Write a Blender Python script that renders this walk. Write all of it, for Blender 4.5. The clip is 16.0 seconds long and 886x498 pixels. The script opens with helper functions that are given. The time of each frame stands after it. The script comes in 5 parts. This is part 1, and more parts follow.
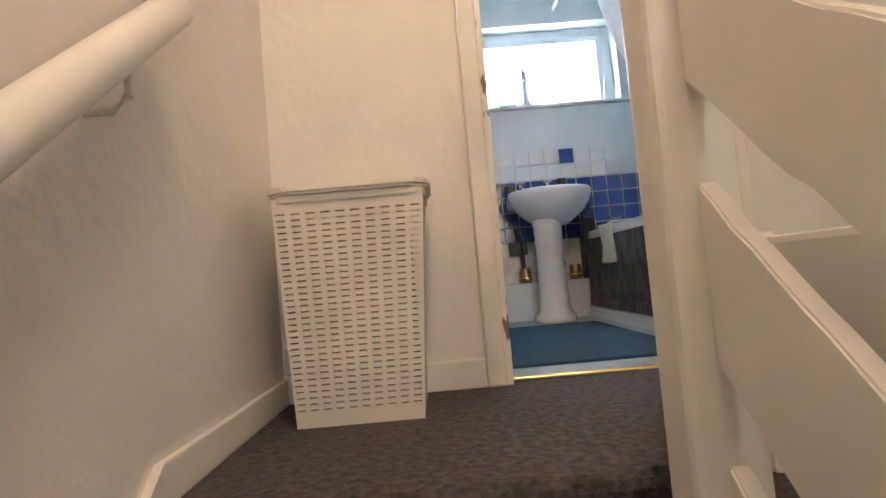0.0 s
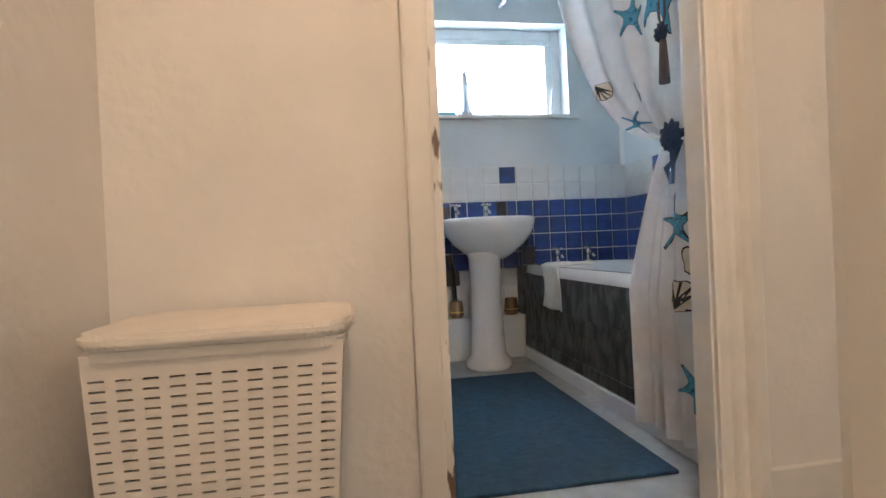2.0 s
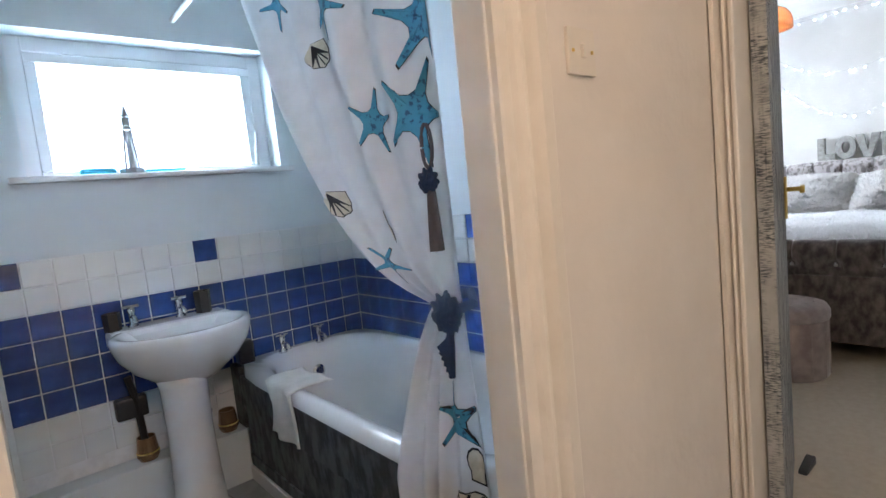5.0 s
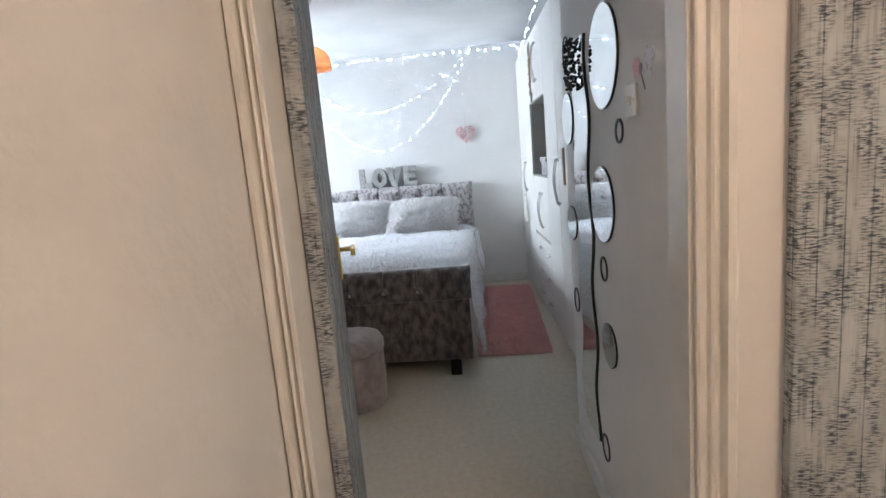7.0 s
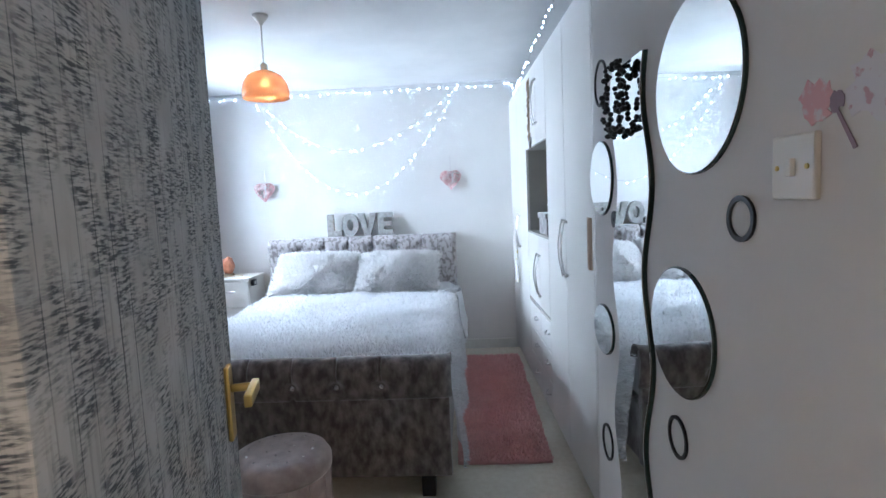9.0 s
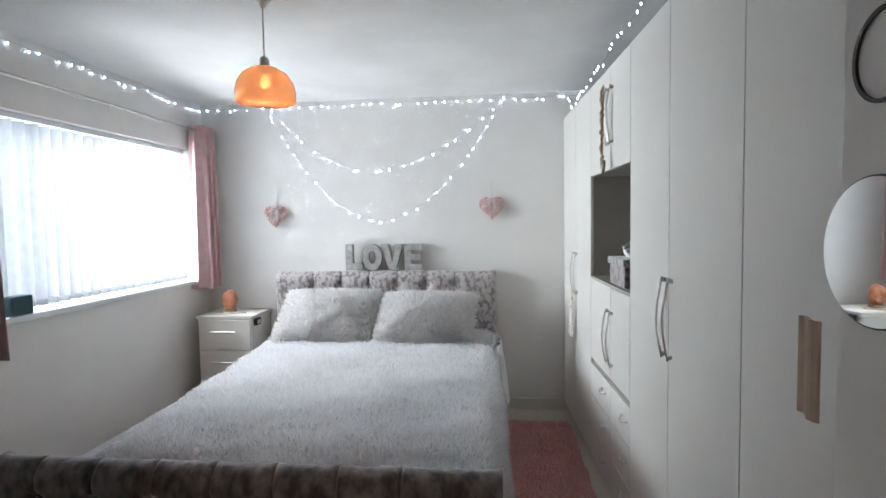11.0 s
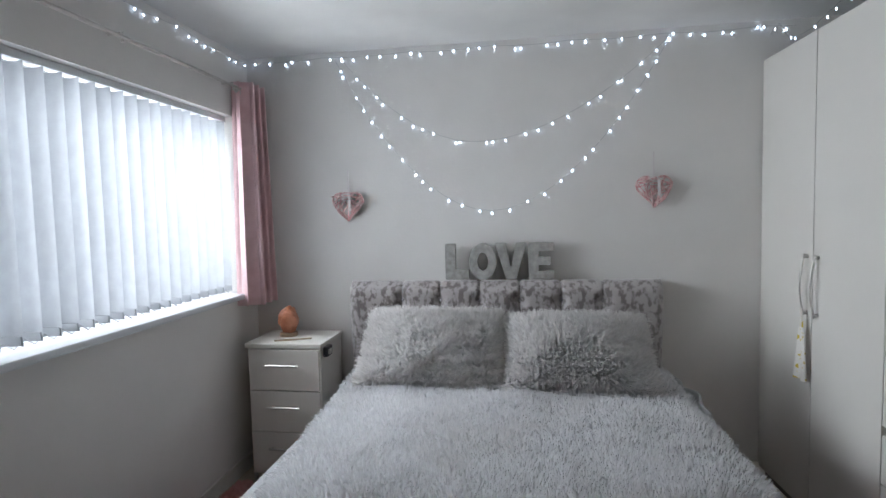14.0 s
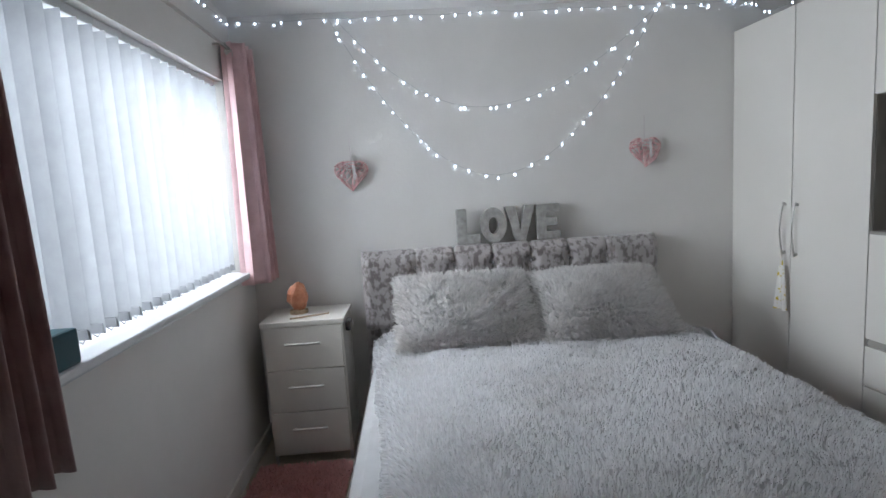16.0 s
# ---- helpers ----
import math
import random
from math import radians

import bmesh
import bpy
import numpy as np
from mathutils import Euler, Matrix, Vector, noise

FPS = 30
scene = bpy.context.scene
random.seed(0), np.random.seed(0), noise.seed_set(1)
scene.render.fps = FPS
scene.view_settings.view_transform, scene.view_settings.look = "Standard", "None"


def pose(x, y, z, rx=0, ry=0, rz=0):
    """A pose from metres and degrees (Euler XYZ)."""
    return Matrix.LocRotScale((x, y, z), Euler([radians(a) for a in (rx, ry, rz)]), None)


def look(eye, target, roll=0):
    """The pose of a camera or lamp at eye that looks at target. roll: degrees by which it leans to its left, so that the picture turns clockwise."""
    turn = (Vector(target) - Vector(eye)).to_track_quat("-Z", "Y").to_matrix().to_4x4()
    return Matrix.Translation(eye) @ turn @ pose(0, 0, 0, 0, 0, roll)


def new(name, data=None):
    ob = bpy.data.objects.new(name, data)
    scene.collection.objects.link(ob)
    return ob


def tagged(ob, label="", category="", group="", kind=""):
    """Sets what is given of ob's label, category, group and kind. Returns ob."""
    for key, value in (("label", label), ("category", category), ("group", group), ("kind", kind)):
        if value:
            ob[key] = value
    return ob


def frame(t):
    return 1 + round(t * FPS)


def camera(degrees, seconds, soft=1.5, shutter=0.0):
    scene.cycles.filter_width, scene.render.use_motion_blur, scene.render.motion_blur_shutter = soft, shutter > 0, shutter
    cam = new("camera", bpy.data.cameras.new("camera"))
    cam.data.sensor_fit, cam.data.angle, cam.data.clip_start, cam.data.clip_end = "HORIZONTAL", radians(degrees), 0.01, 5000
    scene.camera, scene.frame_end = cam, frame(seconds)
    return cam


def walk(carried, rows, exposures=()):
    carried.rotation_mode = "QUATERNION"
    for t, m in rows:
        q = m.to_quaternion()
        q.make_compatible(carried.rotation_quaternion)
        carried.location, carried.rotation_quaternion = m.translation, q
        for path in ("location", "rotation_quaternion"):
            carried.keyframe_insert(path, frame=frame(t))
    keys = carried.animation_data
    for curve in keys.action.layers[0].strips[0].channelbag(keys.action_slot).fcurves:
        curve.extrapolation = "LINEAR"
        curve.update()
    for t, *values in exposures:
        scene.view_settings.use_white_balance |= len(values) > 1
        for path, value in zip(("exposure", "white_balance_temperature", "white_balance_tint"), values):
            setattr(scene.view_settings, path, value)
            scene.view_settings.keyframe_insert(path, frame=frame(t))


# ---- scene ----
cam = camera(80.4, 16.0)
PATH = [
    (0, (0.936, 0.168, 0.331), (0.968, 2.165, 0.442), -4.9),
    (0.5, (0.958, 0.274, 0.438), (1.181, 2.261, 0.484), -4.6),
    (1, (0.959, 0.373, 0.505), (1.281, 2.347, 0.512), -4.3),
    (1.5, (0.96, 0.492, 0.604), (1.27, 2.468, 0.595), -3.1),
    (2, (0.942, 0.612, 0.689), (1.277, 2.584, 0.674), -2.6),
    (2.5, (0.963, 0.674, 0.802), (1.384, 2.627, 0.727), -2.7),
    (3, (0.978, 0.838, 0.887), (1.55, 2.751, 0.775), -2.6),
    (5.3, (1.196, 1.165, 1.286), (2.645, 2.526, 1.062), -6.4),
    (5.5, (1.228, 1.165, 1.312), (2.786, 2.396, 1.071), -6.6),
    (6, (1.328, 1.177, 1.348), (3.114, 2.03, 1.062), -6.6),
    (6.5, (1.462, 1.218, 1.364), (3.382, 1.671, 1.034), -5.8),
    (7, (1.601, 1.27, 1.407), (3.566, 1.454, 1.086), -4.9),
    (7.5, (1.788, 1.291, 1.44), (3.763, 1.398, 1.141), -4.3),
    (8, (1.999, 1.281, 1.489), (3.98, 1.37, 1.229), -3.7),
    (8.5, (2.196, 1.276, 1.508), (4.181, 1.374, 1.284), -3.3),
    (9, (2.383, 1.297, 1.509), (4.371, 1.403, 1.323), -2.6),
    (9.5, (2.581, 1.316, 1.57), (4.571, 1.426, 1.404), -2.4),
    (9.7, (2.639, 1.325, 1.572), (4.63, 1.431, 1.415), -2.2),
    (12, (3.688, 1.581, 1.641), (5.665, 1.867, 1.536), -0.1),
    (12.5, (3.906, 1.693, 1.648), (5.88, 1.996, 1.527), -0.1),
    (13, (4.063, 1.882, 1.606), (6.037, 2.185, 1.485), -0.3),
    (13.5, (4.234, 2.066, 1.598), (6.205, 2.38, 1.478), -0.7),
    (14, (4.334, 2.233, 1.593), (6.307, 2.534, 1.464), -1.4),
    (14.5, (4.358, 2.427, 1.565), (6.339, 2.667, 1.427), -2.2),
    (15, (4.351, 2.608, 1.581), (6.339, 2.758, 1.422), -3.0),
    (15.5, (4.331, 2.797, 1.58), (6.321, 2.837, 1.389), -3.6),
    (16, (4.262, 2.977, 1.584), (6.244, 2.869, 1.335), -3.5),
]
EXPOSURES = [(0, 1.1, 6550, 10), (3, 0.85, 6550, 10), (5.5, 0.85, 6000, 10), (7, 0.9, 5900, 9), (8, 0.95, 5450, 8), (9, 0.97, 5400, 8), (9.5, 1.0, 5800, 8), (12, 0.0, 6500, 11), (13, -0.27, 6500, 11), (14.5, -0.42, 6400, 11), (16, -0.38, 6400, 11)]
walk(cam, [(t, look(eye, target, roll)) for t, eye, target, roll in PATH], EXPOSURES)
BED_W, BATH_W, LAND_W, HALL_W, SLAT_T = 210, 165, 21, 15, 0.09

# ---- light ----
world = bpy.data.worlds.new("world")
scene.world = world
world.use_nodes = True
wn = world.node_tree
sky = wn.nodes.new("ShaderNodeTexSky")
sky.sky_type, sky.sun_disc = "NISHITA", False
sky.sun_elevation, sky.sun_rotation = radians(40), radians(150)
wn.links.new(sky.outputs[0], wn.nodes["Background"].inputs[0])
wn.nodes["Background"].inputs[1].default_value = 0.1


def lamp(name, kind, m, energy, color, **more):
    data = bpy.data.lights.new(name, kind)
    data.energy, data.color = energy, color
    for key, value in more.items():
        if key == "size":
            data.shape, data.size, data.size_y = "RECTANGLE", value[0], value[1]
        if key == "radius":
            data.shadow_soft_size = value
        if key == "angle":
            data.angle = radians(value)
    ob = new(name, data)
    ob.matrix_world = m
    return ob


lamp("sun", "SUN", look((0, 0, 10), (3, -5.0, 0)), 0.8, (1, 0.97, 0.93), angle=12)
lamp("bedroom_window_light", "AREA", look((6.5, 4.66, 1.95), (5.0, 0, 0.9)), BED_W, (0.87, 0.94, 1.0), size=(2.3, 1.5))
lamp("bathroom_window_light", "AREA", look((1.81, 4.25, 1.95), (1.81, 0, 1.2)), BATH_W, (0.78, 0.9, 1.0), size=(1.2, 0.8))
# lamp behind the added hall window, brightens the landing wall
lamp("landing_window_light", "AREA", look((1.9, -3.32, 1.5), (1.9, 0, 1.2)), HALL_W, (1.0, 0.82, 0.62), size=(1.2, 1.2))
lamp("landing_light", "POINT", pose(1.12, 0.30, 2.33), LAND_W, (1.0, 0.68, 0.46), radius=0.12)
lamp("pendant_light", "POINT", pose(5.53, 2.48, 2.195), 1.8, (1.0, 0.76, 0.5), radius=0.022)

# ---- materials ----


def material(name, color, rough=0.6, metal=0.0, second=None, scale=6.0, bump=0.15, fine=120.0, stretch=(1, 1, 1), sheen=0.0, lo=0.35, hi=0.65, depth=0.004, coat=0.0, island=0.0):
    """A principled surface that varies at a large and a fine scale."""
    m = bpy.data.materials.new(name)
    m.use_nodes = True
    nt = m.node_tree
    b = nt.nodes["Principled BSDF"]
    b.inputs["Roughness"].default_value, b.inputs["Metallic"].default_value = rough, metal
    if sheen:
        b.inputs["Sheen Weight"].default_value = sheen
    if coat:
        b.inputs["Coat Weight"].default_value = coat
    tc = nt.nodes.new("ShaderNodeTexCoord")
    mp = nt.nodes.new("ShaderNodeMapping")
    mp.inputs["Scale"].default_value = stretch
    nt.links.new(tc.outputs["Object"], mp.inputs[0])
    n1 = nt.nodes.new("ShaderNodeTexNoise")
    n1.inputs["Scale"].default_value, n1.inputs["Detail"].default_value = scale, 5
    nt.links.new(mp.outputs[0], n1.inputs["Vector"])
    n2 = nt.nodes.new("ShaderNodeTexNoise")
    n2.inputs["Scale"].default_value, n2.inputs["Detail"].default_value = fine, 3
    nt.links.new(mp.outputs[0], n2.inputs["Vector"])
    r = nt.nodes.new("ShaderNodeValToRGB")
    r.color_ramp.elements[0].position, r.color_ramp.elements[1].position = lo, hi
    c2 = second or tuple(c * 0.9 for c in color)
    r.color_ramp.elements[0].color, r.color_ramp.elements[1].color = (*c2, 1), (*color, 1)
    nt.links.new(n1.outputs["Fac"], r.inputs[0])
    nt.links.new(r.outputs[0], b.inputs["Base Color"])
    if island:
        geo = nt.nodes.new("ShaderNodeNewGeometry")
        shade = nt.nodes.new("ShaderNodeMapRange")
        shade.inputs["To Min"].default_value, shade.inputs["To Max"].default_value = 1 - island, 1.0
        nt.links.new(geo.outputs["Random Per Island"], shade.inputs["Value"])
        mul = nt.nodes.new("ShaderNodeVectorMath")
        mul.operation = "SCALE"
        nt.links.new(r.outputs[0], mul.inputs[0])
        nt.links.new(shade.outputs[0], mul.inputs["Scale"])
        nt.links.new(mul.outputs[0], b.inputs["Base Color"])
    if bump:
        bp = nt.nodes.new("ShaderNodeBump")
        bp.inputs["Strength"].default_value, bp.inputs["Distance"].default_value = bump, depth
        nt.links.new(n2.outputs["Fac"], bp.inputs["Height"])
        nt.links.new(bp.outputs[0], b.inputs["Normal"])
    return m


def glow(name, color, strength):
    m = bpy.data.materials.new(name)
    m.use_nodes = True
    b = m.node_tree.nodes["Principled BSDF"]
    b.inputs["Emission Color"].default_value = (*color, 1)
    b.inputs["Emission Strength"].default_value = strength
    b.inputs["Base Color"].default_value = (*color, 1)
    return m


def sheer(name, color, share, rough=0.7):
    """A thin cloth or slat that lets part of the light through."""
    m = material(name, color, rough, scale=20, bump=0.05)
    nt = m.node_tree
    out, b = nt.nodes["Material Output"], nt.nodes["Principled BSDF"]
    tr = nt.nodes.new("ShaderNodeBsdfTranslucent")
    tr.inputs[0].default_value = (*color, 1)
    mix = nt.nodes.new("ShaderNodeMixShader")
    mix.inputs[0].default_value = share
    nt.links.new(b.outputs[0], mix.inputs[1])
    nt.links.new(tr.outputs[0], mix.inputs[2])
    nt.links.new(mix.outputs[0], out.inputs[0])
    return m


def pile(m, color, share):
    """Let light pass through thin strands."""
    nt = m.node_tree
    tr = nt.nodes.new("ShaderNodeBsdfTranslucent")
    tr.inputs[0].default_value = (*color, 1)
    mix = nt.nodes.new("ShaderNodeMixShader")
    mix.inputs[0].default_value = share
    nt.links.new(nt.nodes["Principled BSDF"].outputs[0], mix.inputs[1])
    nt.links.new(tr.outputs[0], mix.inputs[2])
    nt.links.new(mix.outputs[0], nt.nodes["Material Output"].inputs[0])
    return m


def newsprint(name, pale, dark):
    """Embossed wallpaper with upright rules and broken dark print."""
    m = material(name, pale, 0.75, second=tuple(c * 0.8 for c in pale), scale=14, bump=0.0)
    nt = m.node_tree
    b, ramp = nt.nodes["Principled BSDF"], nt.nodes["Color Ramp"]
    tc = nt.nodes["Texture Coordinate"]

    def noisy(scale, stretch, lo, hi):
        mp = nt.nodes.new("ShaderNodeMapping")
        mp.inputs["Scale"].default_value = stretch
        nt.links.new(tc.outputs["Object"], mp.inputs[0])
        n = nt.nodes.new("ShaderNodeTexNoise")
        n.inputs["Scale"].default_value, n.inputs["Detail"].default_value = scale, 4
        nt.links.new(mp.outputs[0], n.inputs["Vector"])
        r = nt.nodes.new("ShaderNodeMapRange")
        r.inputs["From Min"].default_value, r.inputs["From Max"].default_value = lo, hi
        nt.links.new(n.outputs["Fac"], r.inputs["Value"])
        return r.outputs[0]

    def times(a, c, op="MULTIPLY"):
        k = nt.nodes.new("ShaderNodeMath")
        k.operation, k.use_clamp = op, True
        nt.links.new(a, k.inputs[0])
        nt.links.new(c, k.inputs[1])
        return k.outputs[0]

    words = times(noisy(230, (0.22, 0.22, 1.3), 0.44, 0.60), noisy(15, (1.5, 1.5, 0.7), 0.38, 0.58))
    along = nt.nodes.new("ShaderNodeVectorMath")
    along.operation = "DOT_PRODUCT"
    along.inputs[1].default_value = (21.0, 21.0, 0.0)
    nt.links.new(tc.outputs["Object"], along.inputs[0])
    saw = nt.nodes.new("ShaderNodeMath")
    saw.operation = "FRACT"
    nt.links.new(along.outputs["Value"], saw.inputs[0])
    line = nt.nodes.new("ShaderNodeMapRange")
    line.inputs["From Min"].default_value, line.inputs["From Max"].default_value = 0.075, 0.05
    nt.links.new(saw.outputs[0], line.inputs["Value"])
    rules = times(line.outputs[0], noisy(9, (1, 1, 0.6), 0.36, 0.75))
    streak = times(noisy(120, (1.0, 1.0, 0.05), 0.5, 0.75), noisy(7, (1, 1, 1), 0.42, 0.7))
    rules = times(rules, streak, "ADD")
    ink = times(words, rules, "ADD")
    mix = nt.nodes.new("ShaderNodeMix")
    mix.data_type = "RGBA"
    nt.links.new(ink, mix.inputs["Factor"])
    nt.links.new(ramp.outputs[0], mix.inputs["A"])
    mix.inputs["B"].default_value = (*dark, 1)
    nt.links.new(mix.outputs["Result"], b.inputs["Base Color"])
    bp = nt.nodes.new("ShaderNodeBump")
    bp.inputs["Strength"].default_value, bp.inputs["Distance"].default_value = 0.4, 0.003
    nt.links.new(ink, bp.inputs["Height"])
    nt.links.new(bp.outputs[0], b.inputs["Normal"])
    return m


PAINT = material("wall_paint", (0.82, 0.80, 0.775), 0.75, second=(0.785, 0.765, 0.74), scale=3, bump=0.25, fine=45, depth=0.003)
ANAGLYPTA = material("textured_paint", (0.78, 0.76, 0.73), 0.7, second=(0.73, 0.71, 0.68), scale=4, bump=0.6, fine=28, depth=0.006)
BATHPAINT = material("bathroom_paint", (0.70, 0.76, 0.79), 0.6, scale=3, bump=0.1)
CEIL = material("ceiling_paint", (0.8, 0.79, 0.77), 0.85, scale=2, bump=0.2, fine=60)
GLOSS = material("gloss_paint", (0.8, 0.78, 0.74), 0.32, second=(0.74, 0.72, 0.67), scale=9, bump=0.2, fine=18, depth=0.003)
WORN = material("chipped_paint", (0.78, 0.76, 0.72), 0.4, second=(0.16, 0.11, 0.08), scale=26, lo=0.40, hi=0.45, bump=0.3, fine=40, stretch=(1, 1, 0.3))
GREYCARPET = material("grey_carpet", (0.13, 0.115, 0.115), 0.95, second=(0.055, 0.05, 0.052), scale=55, bump=1.0, fine=240, depth=0.012)
BEIGECARPET = material("beige_carpet", (0.72, 0.665, 0.56), 0.95, second=(0.66, 0.60, 0.49), scale=30, bump=0.7, fine=260, depth=0.008)
LINO = material("grey_lino", (0.36, 0.39, 0.42), 0.5, second=(0.28, 0.31, 0.34), scale=14, bump=0.1)
BLUEMAT = material("blue_mat", (0.017, 0.062, 0.115), 0.95, second=(0.011, 0.04, 0.08), scale=40, bump=0.9, fine=220, depth=0.01)
BRASS = material("brass", (0.75, 0.55, 0.18), 0.3, 1.0, scale=10, bump=0.05)
CHROME = material("chrome", (0.75, 0.76, 0.78), 0.15, 1.0, scale=10, bump=0.02)
STEEL = material("brushed_steel", (0.62, 0.60, 0.57), 0.32, 1.0, scale=30, bump=0.05)
CERAMIC = material("white_ceramic", (0.82, 0.84, 0.86), 0.12, scale=2, bump=0.0, coat=0.4)
WHITETILE = material("white_tile", (0.78, 0.80, 0.80), 0.2, second=(0.72, 0.75, 0.76), scale=8, bump=0.08, fine=20, coat=0.3)
BLUETILE = material("blue_tile", (0.03, 0.07, 0.26), 0.22, second=(0.018, 0.042, 0.17), scale=12, bump=0.12, fine=22, coat=0.4)
GROUT = material("grout", (0.80, 0.82, 0.84), 0.85, scale=30, bump=0.3)
PANEL = material("grey_panel", (0.075, 0.084, 0.092), 0.6, second=(0.018, 0.02, 0.023), scale=22, bump=0.6, fine=40, stretch=(1, 1, 0.5), lo=0.4, hi=0.6)
BLACK = material("black_plastic", (0.02, 0.02, 0.022), 0.4, scale=10, bump=0.05)
PLASTIC = material("cream_plastic", (0.80, 0.75, 0.68), 0.45, scale=6, bump=0.05)
# brown holds the shade that shows through the basket slots
SHADEIN = material("basket_inside_shade", (0.40, 0.31, 0.23), 0.9, scale=10, bump=0.2)
SWITCH = material("switch_plastic", (0.80, 0.77, 0.70), 0.3, scale=4, bump=0.0)
TOWEL = material("white_towel", (0.80, 0.80, 0.78), 0.95, scale=20, bump=0.9, fine=180, depth=0.008)
CURTAIN = sheer("shower_curtain", (0.86, 0.87, 0.90), 0.42)
SEABLUE = material("starfish_print", (0.06, 0.30, 0.50), 0.6, second=(0.02, 0.10, 0.22), scale=70, lo=0.36, hi=0.44, bump=0.0)
INK = material("dark_print", (0.02, 0.022, 0.03), 0.6, scale=20, bump=0.0)
SHELL = material("shell_print", (0.72, 0.68, 0.58), 0.6, second=(0.62, 0.57, 0.45), scale=40, bump=0.0)
NAVY = material("navy_cord", (0.015, 0.04, 0.10), 0.8, scale=60, bump=0.5)
GREYTASSEL = material("grey_tassel", (0.10, 0.10, 0.12), 0.9, scale=60, bump=0.6)
UPVC = material("white_upvc", (0.8, 0.82, 0.84), 0.25, scale=3, bump=0.0)
FROST = sheer("frosted_glass", (0.95, 0.97, 1.0), 0.95, 0.2)
PAPER = newsprint("newsprint_paper", (0.50, 0.53, 0.545), (0.065, 0.085, 0.105))
WARDROBE = material("wardrobe_laminate", (0.67, 0.645, 0.605), 0.42, second=(0.64, 0.615, 0.575), scale=2, bump=0.04, fine=300)
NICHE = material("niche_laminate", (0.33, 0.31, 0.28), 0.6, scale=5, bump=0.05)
VELVET = material("crushed_velvet", (0.42, 0.385, 0.38), 0.42, second=(0.18, 0.155, 0.15), scale=33, bump=0.5, fine=60, sheen=0.6, lo=0.41, hi=0.53, stretch=(1, 1, 0.7), depth=0.006)
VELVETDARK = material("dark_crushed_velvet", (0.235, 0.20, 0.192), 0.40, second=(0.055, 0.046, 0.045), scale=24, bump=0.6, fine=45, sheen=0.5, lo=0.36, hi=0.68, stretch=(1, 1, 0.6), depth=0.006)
STOOLVELVET = material("pink_grey_velvet", (0.46, 0.395, 0.385), 0.5, second=(0.30, 0.25, 0.245), scale=14, bump=0.3, sheen=0.5)
CRYSTAL = material("crystal_stud", (0.85, 0.85, 0.88), 0.08, 0.9, scale=5, bump=0.0)
FURWHITE = material("white_fur", (0.93, 0.93, 0.94), 0.9, second=(0.80, 0.78, 0.77), scale=2.6, bump=0.0, sheen=0.3, lo=0.32, hi=0.46, island=0.34)
pile(FURWHITE, (0.92, 0.92, 0.93), 0.45)
FURGREY = material("grey_tipped_fur", (0.93, 0.92, 0.91), 0.9, second=(0.86, 0.83, 0.81), scale=4, bump=0.0, sheen=0.3, lo=0.36, hi=0.56, island=0.46)
pile(FURGREY, (0.93, 0.91, 0.90), 0.5)
SHEET = material("grey_sheet", (0.55, 0.55, 0.56), 0.9, scale=10, bump=0.3)
PINKRUG = material("pink_fur", (0.90, 0.58, 0.55), 0.95, second=(0.80, 0.46, 0.44), scale=9, bump=0.0, sheen=0.3, island=0.2)
pile(PINKRUG, (0.90, 0.56, 0.53), 0.4)
PINKVELVET = material("pink_velvet", (0.80, 0.55, 0.56), 0.6, second=(0.70, 0.45, 0.46), scale=12, bump=0.2, sheen=0.5)
# pink velvet again, at about 0.6 of its colour, for the near curtain
DARKERPINK = material("darker_pink_velvet", (0.50, 0.34, 0.33), 0.6, second=(0.40, 0.26, 0.25), scale=12, bump=0.2, sheen=0.5)
SLAT = sheer("blind_slat", (0.33, 0.34, 0.355), SLAT_T)
MIRROR = material("mirror_glass", (0.86, 0.89, 0.89), 0.02, 1.0, second=(0.85, 0.88, 0.88), scale=1, bump=0.0)
MIRROREDGE = material("mirror_edge", (0.03, 0.055, 0.05), 0.2, scale=4, bump=0.0)
CONCRETE = material("concrete_grey", (0.44, 0.43, 0.41), 0.85, second=(0.30, 0.29, 0.27), scale=28, bump=0.5, fine=70)
WICKER = material("pink_wicker", (0.82, 0.66, 0.64), 0.7, second=(0.62, 0.30, 0.30), scale=45, bump=0.3)
RIBBON = material("white_ribbon", (0.78, 0.74, 0.73), 0.7, scale=20, bump=0.1)
WIRE = material("clear_wire", (0.32, 0.32, 0.33), 0.5, scale=10, bump=0.0)
LED = glow("led_bulb", (0.64, 0.79, 1.0), 14)
FILAMENT = glow("warm_bulb", (1.0, 0.72, 0.40), 14)
SALT = material("salt_stone", (0.62, 0.27, 0.16), 0.4, second=(0.45, 0.16, 0.08), scale=22, bump=0.5, fine=40)
NSWHITE = material("nightstand_white", (0.78, 0.75, 0.70), 0.35, scale=3, bump=0.03)
TEAL = material("teal_box", (0.01, 0.07, 0.09), 0.4, scale=6, bump=0.1)
YELLOW = material("yellow_print", (0.62, 0.46, 0.04), 0.7, second=(0.75, 0.72, 0.66), scale=30, lo=0.56, hi=0.60, bump=0.1)
TAGCLOTH = material("tag_cloth", (0.78, 0.76, 0.72), 0.8, second=(0.62, 0.46, 0.05), scale=26, lo=0.40, hi=0.44, bump=0.1)
DRIFT = material("driftwood", (0.46, 0.35, 0.24), 0.85, second=(0.28, 0.20, 0.13), scale=30, bump=0.6)
TISSUE = material("paper_tissue", (0.84, 0.84, 0.83), 0.9, scale=10, bump=0.2)
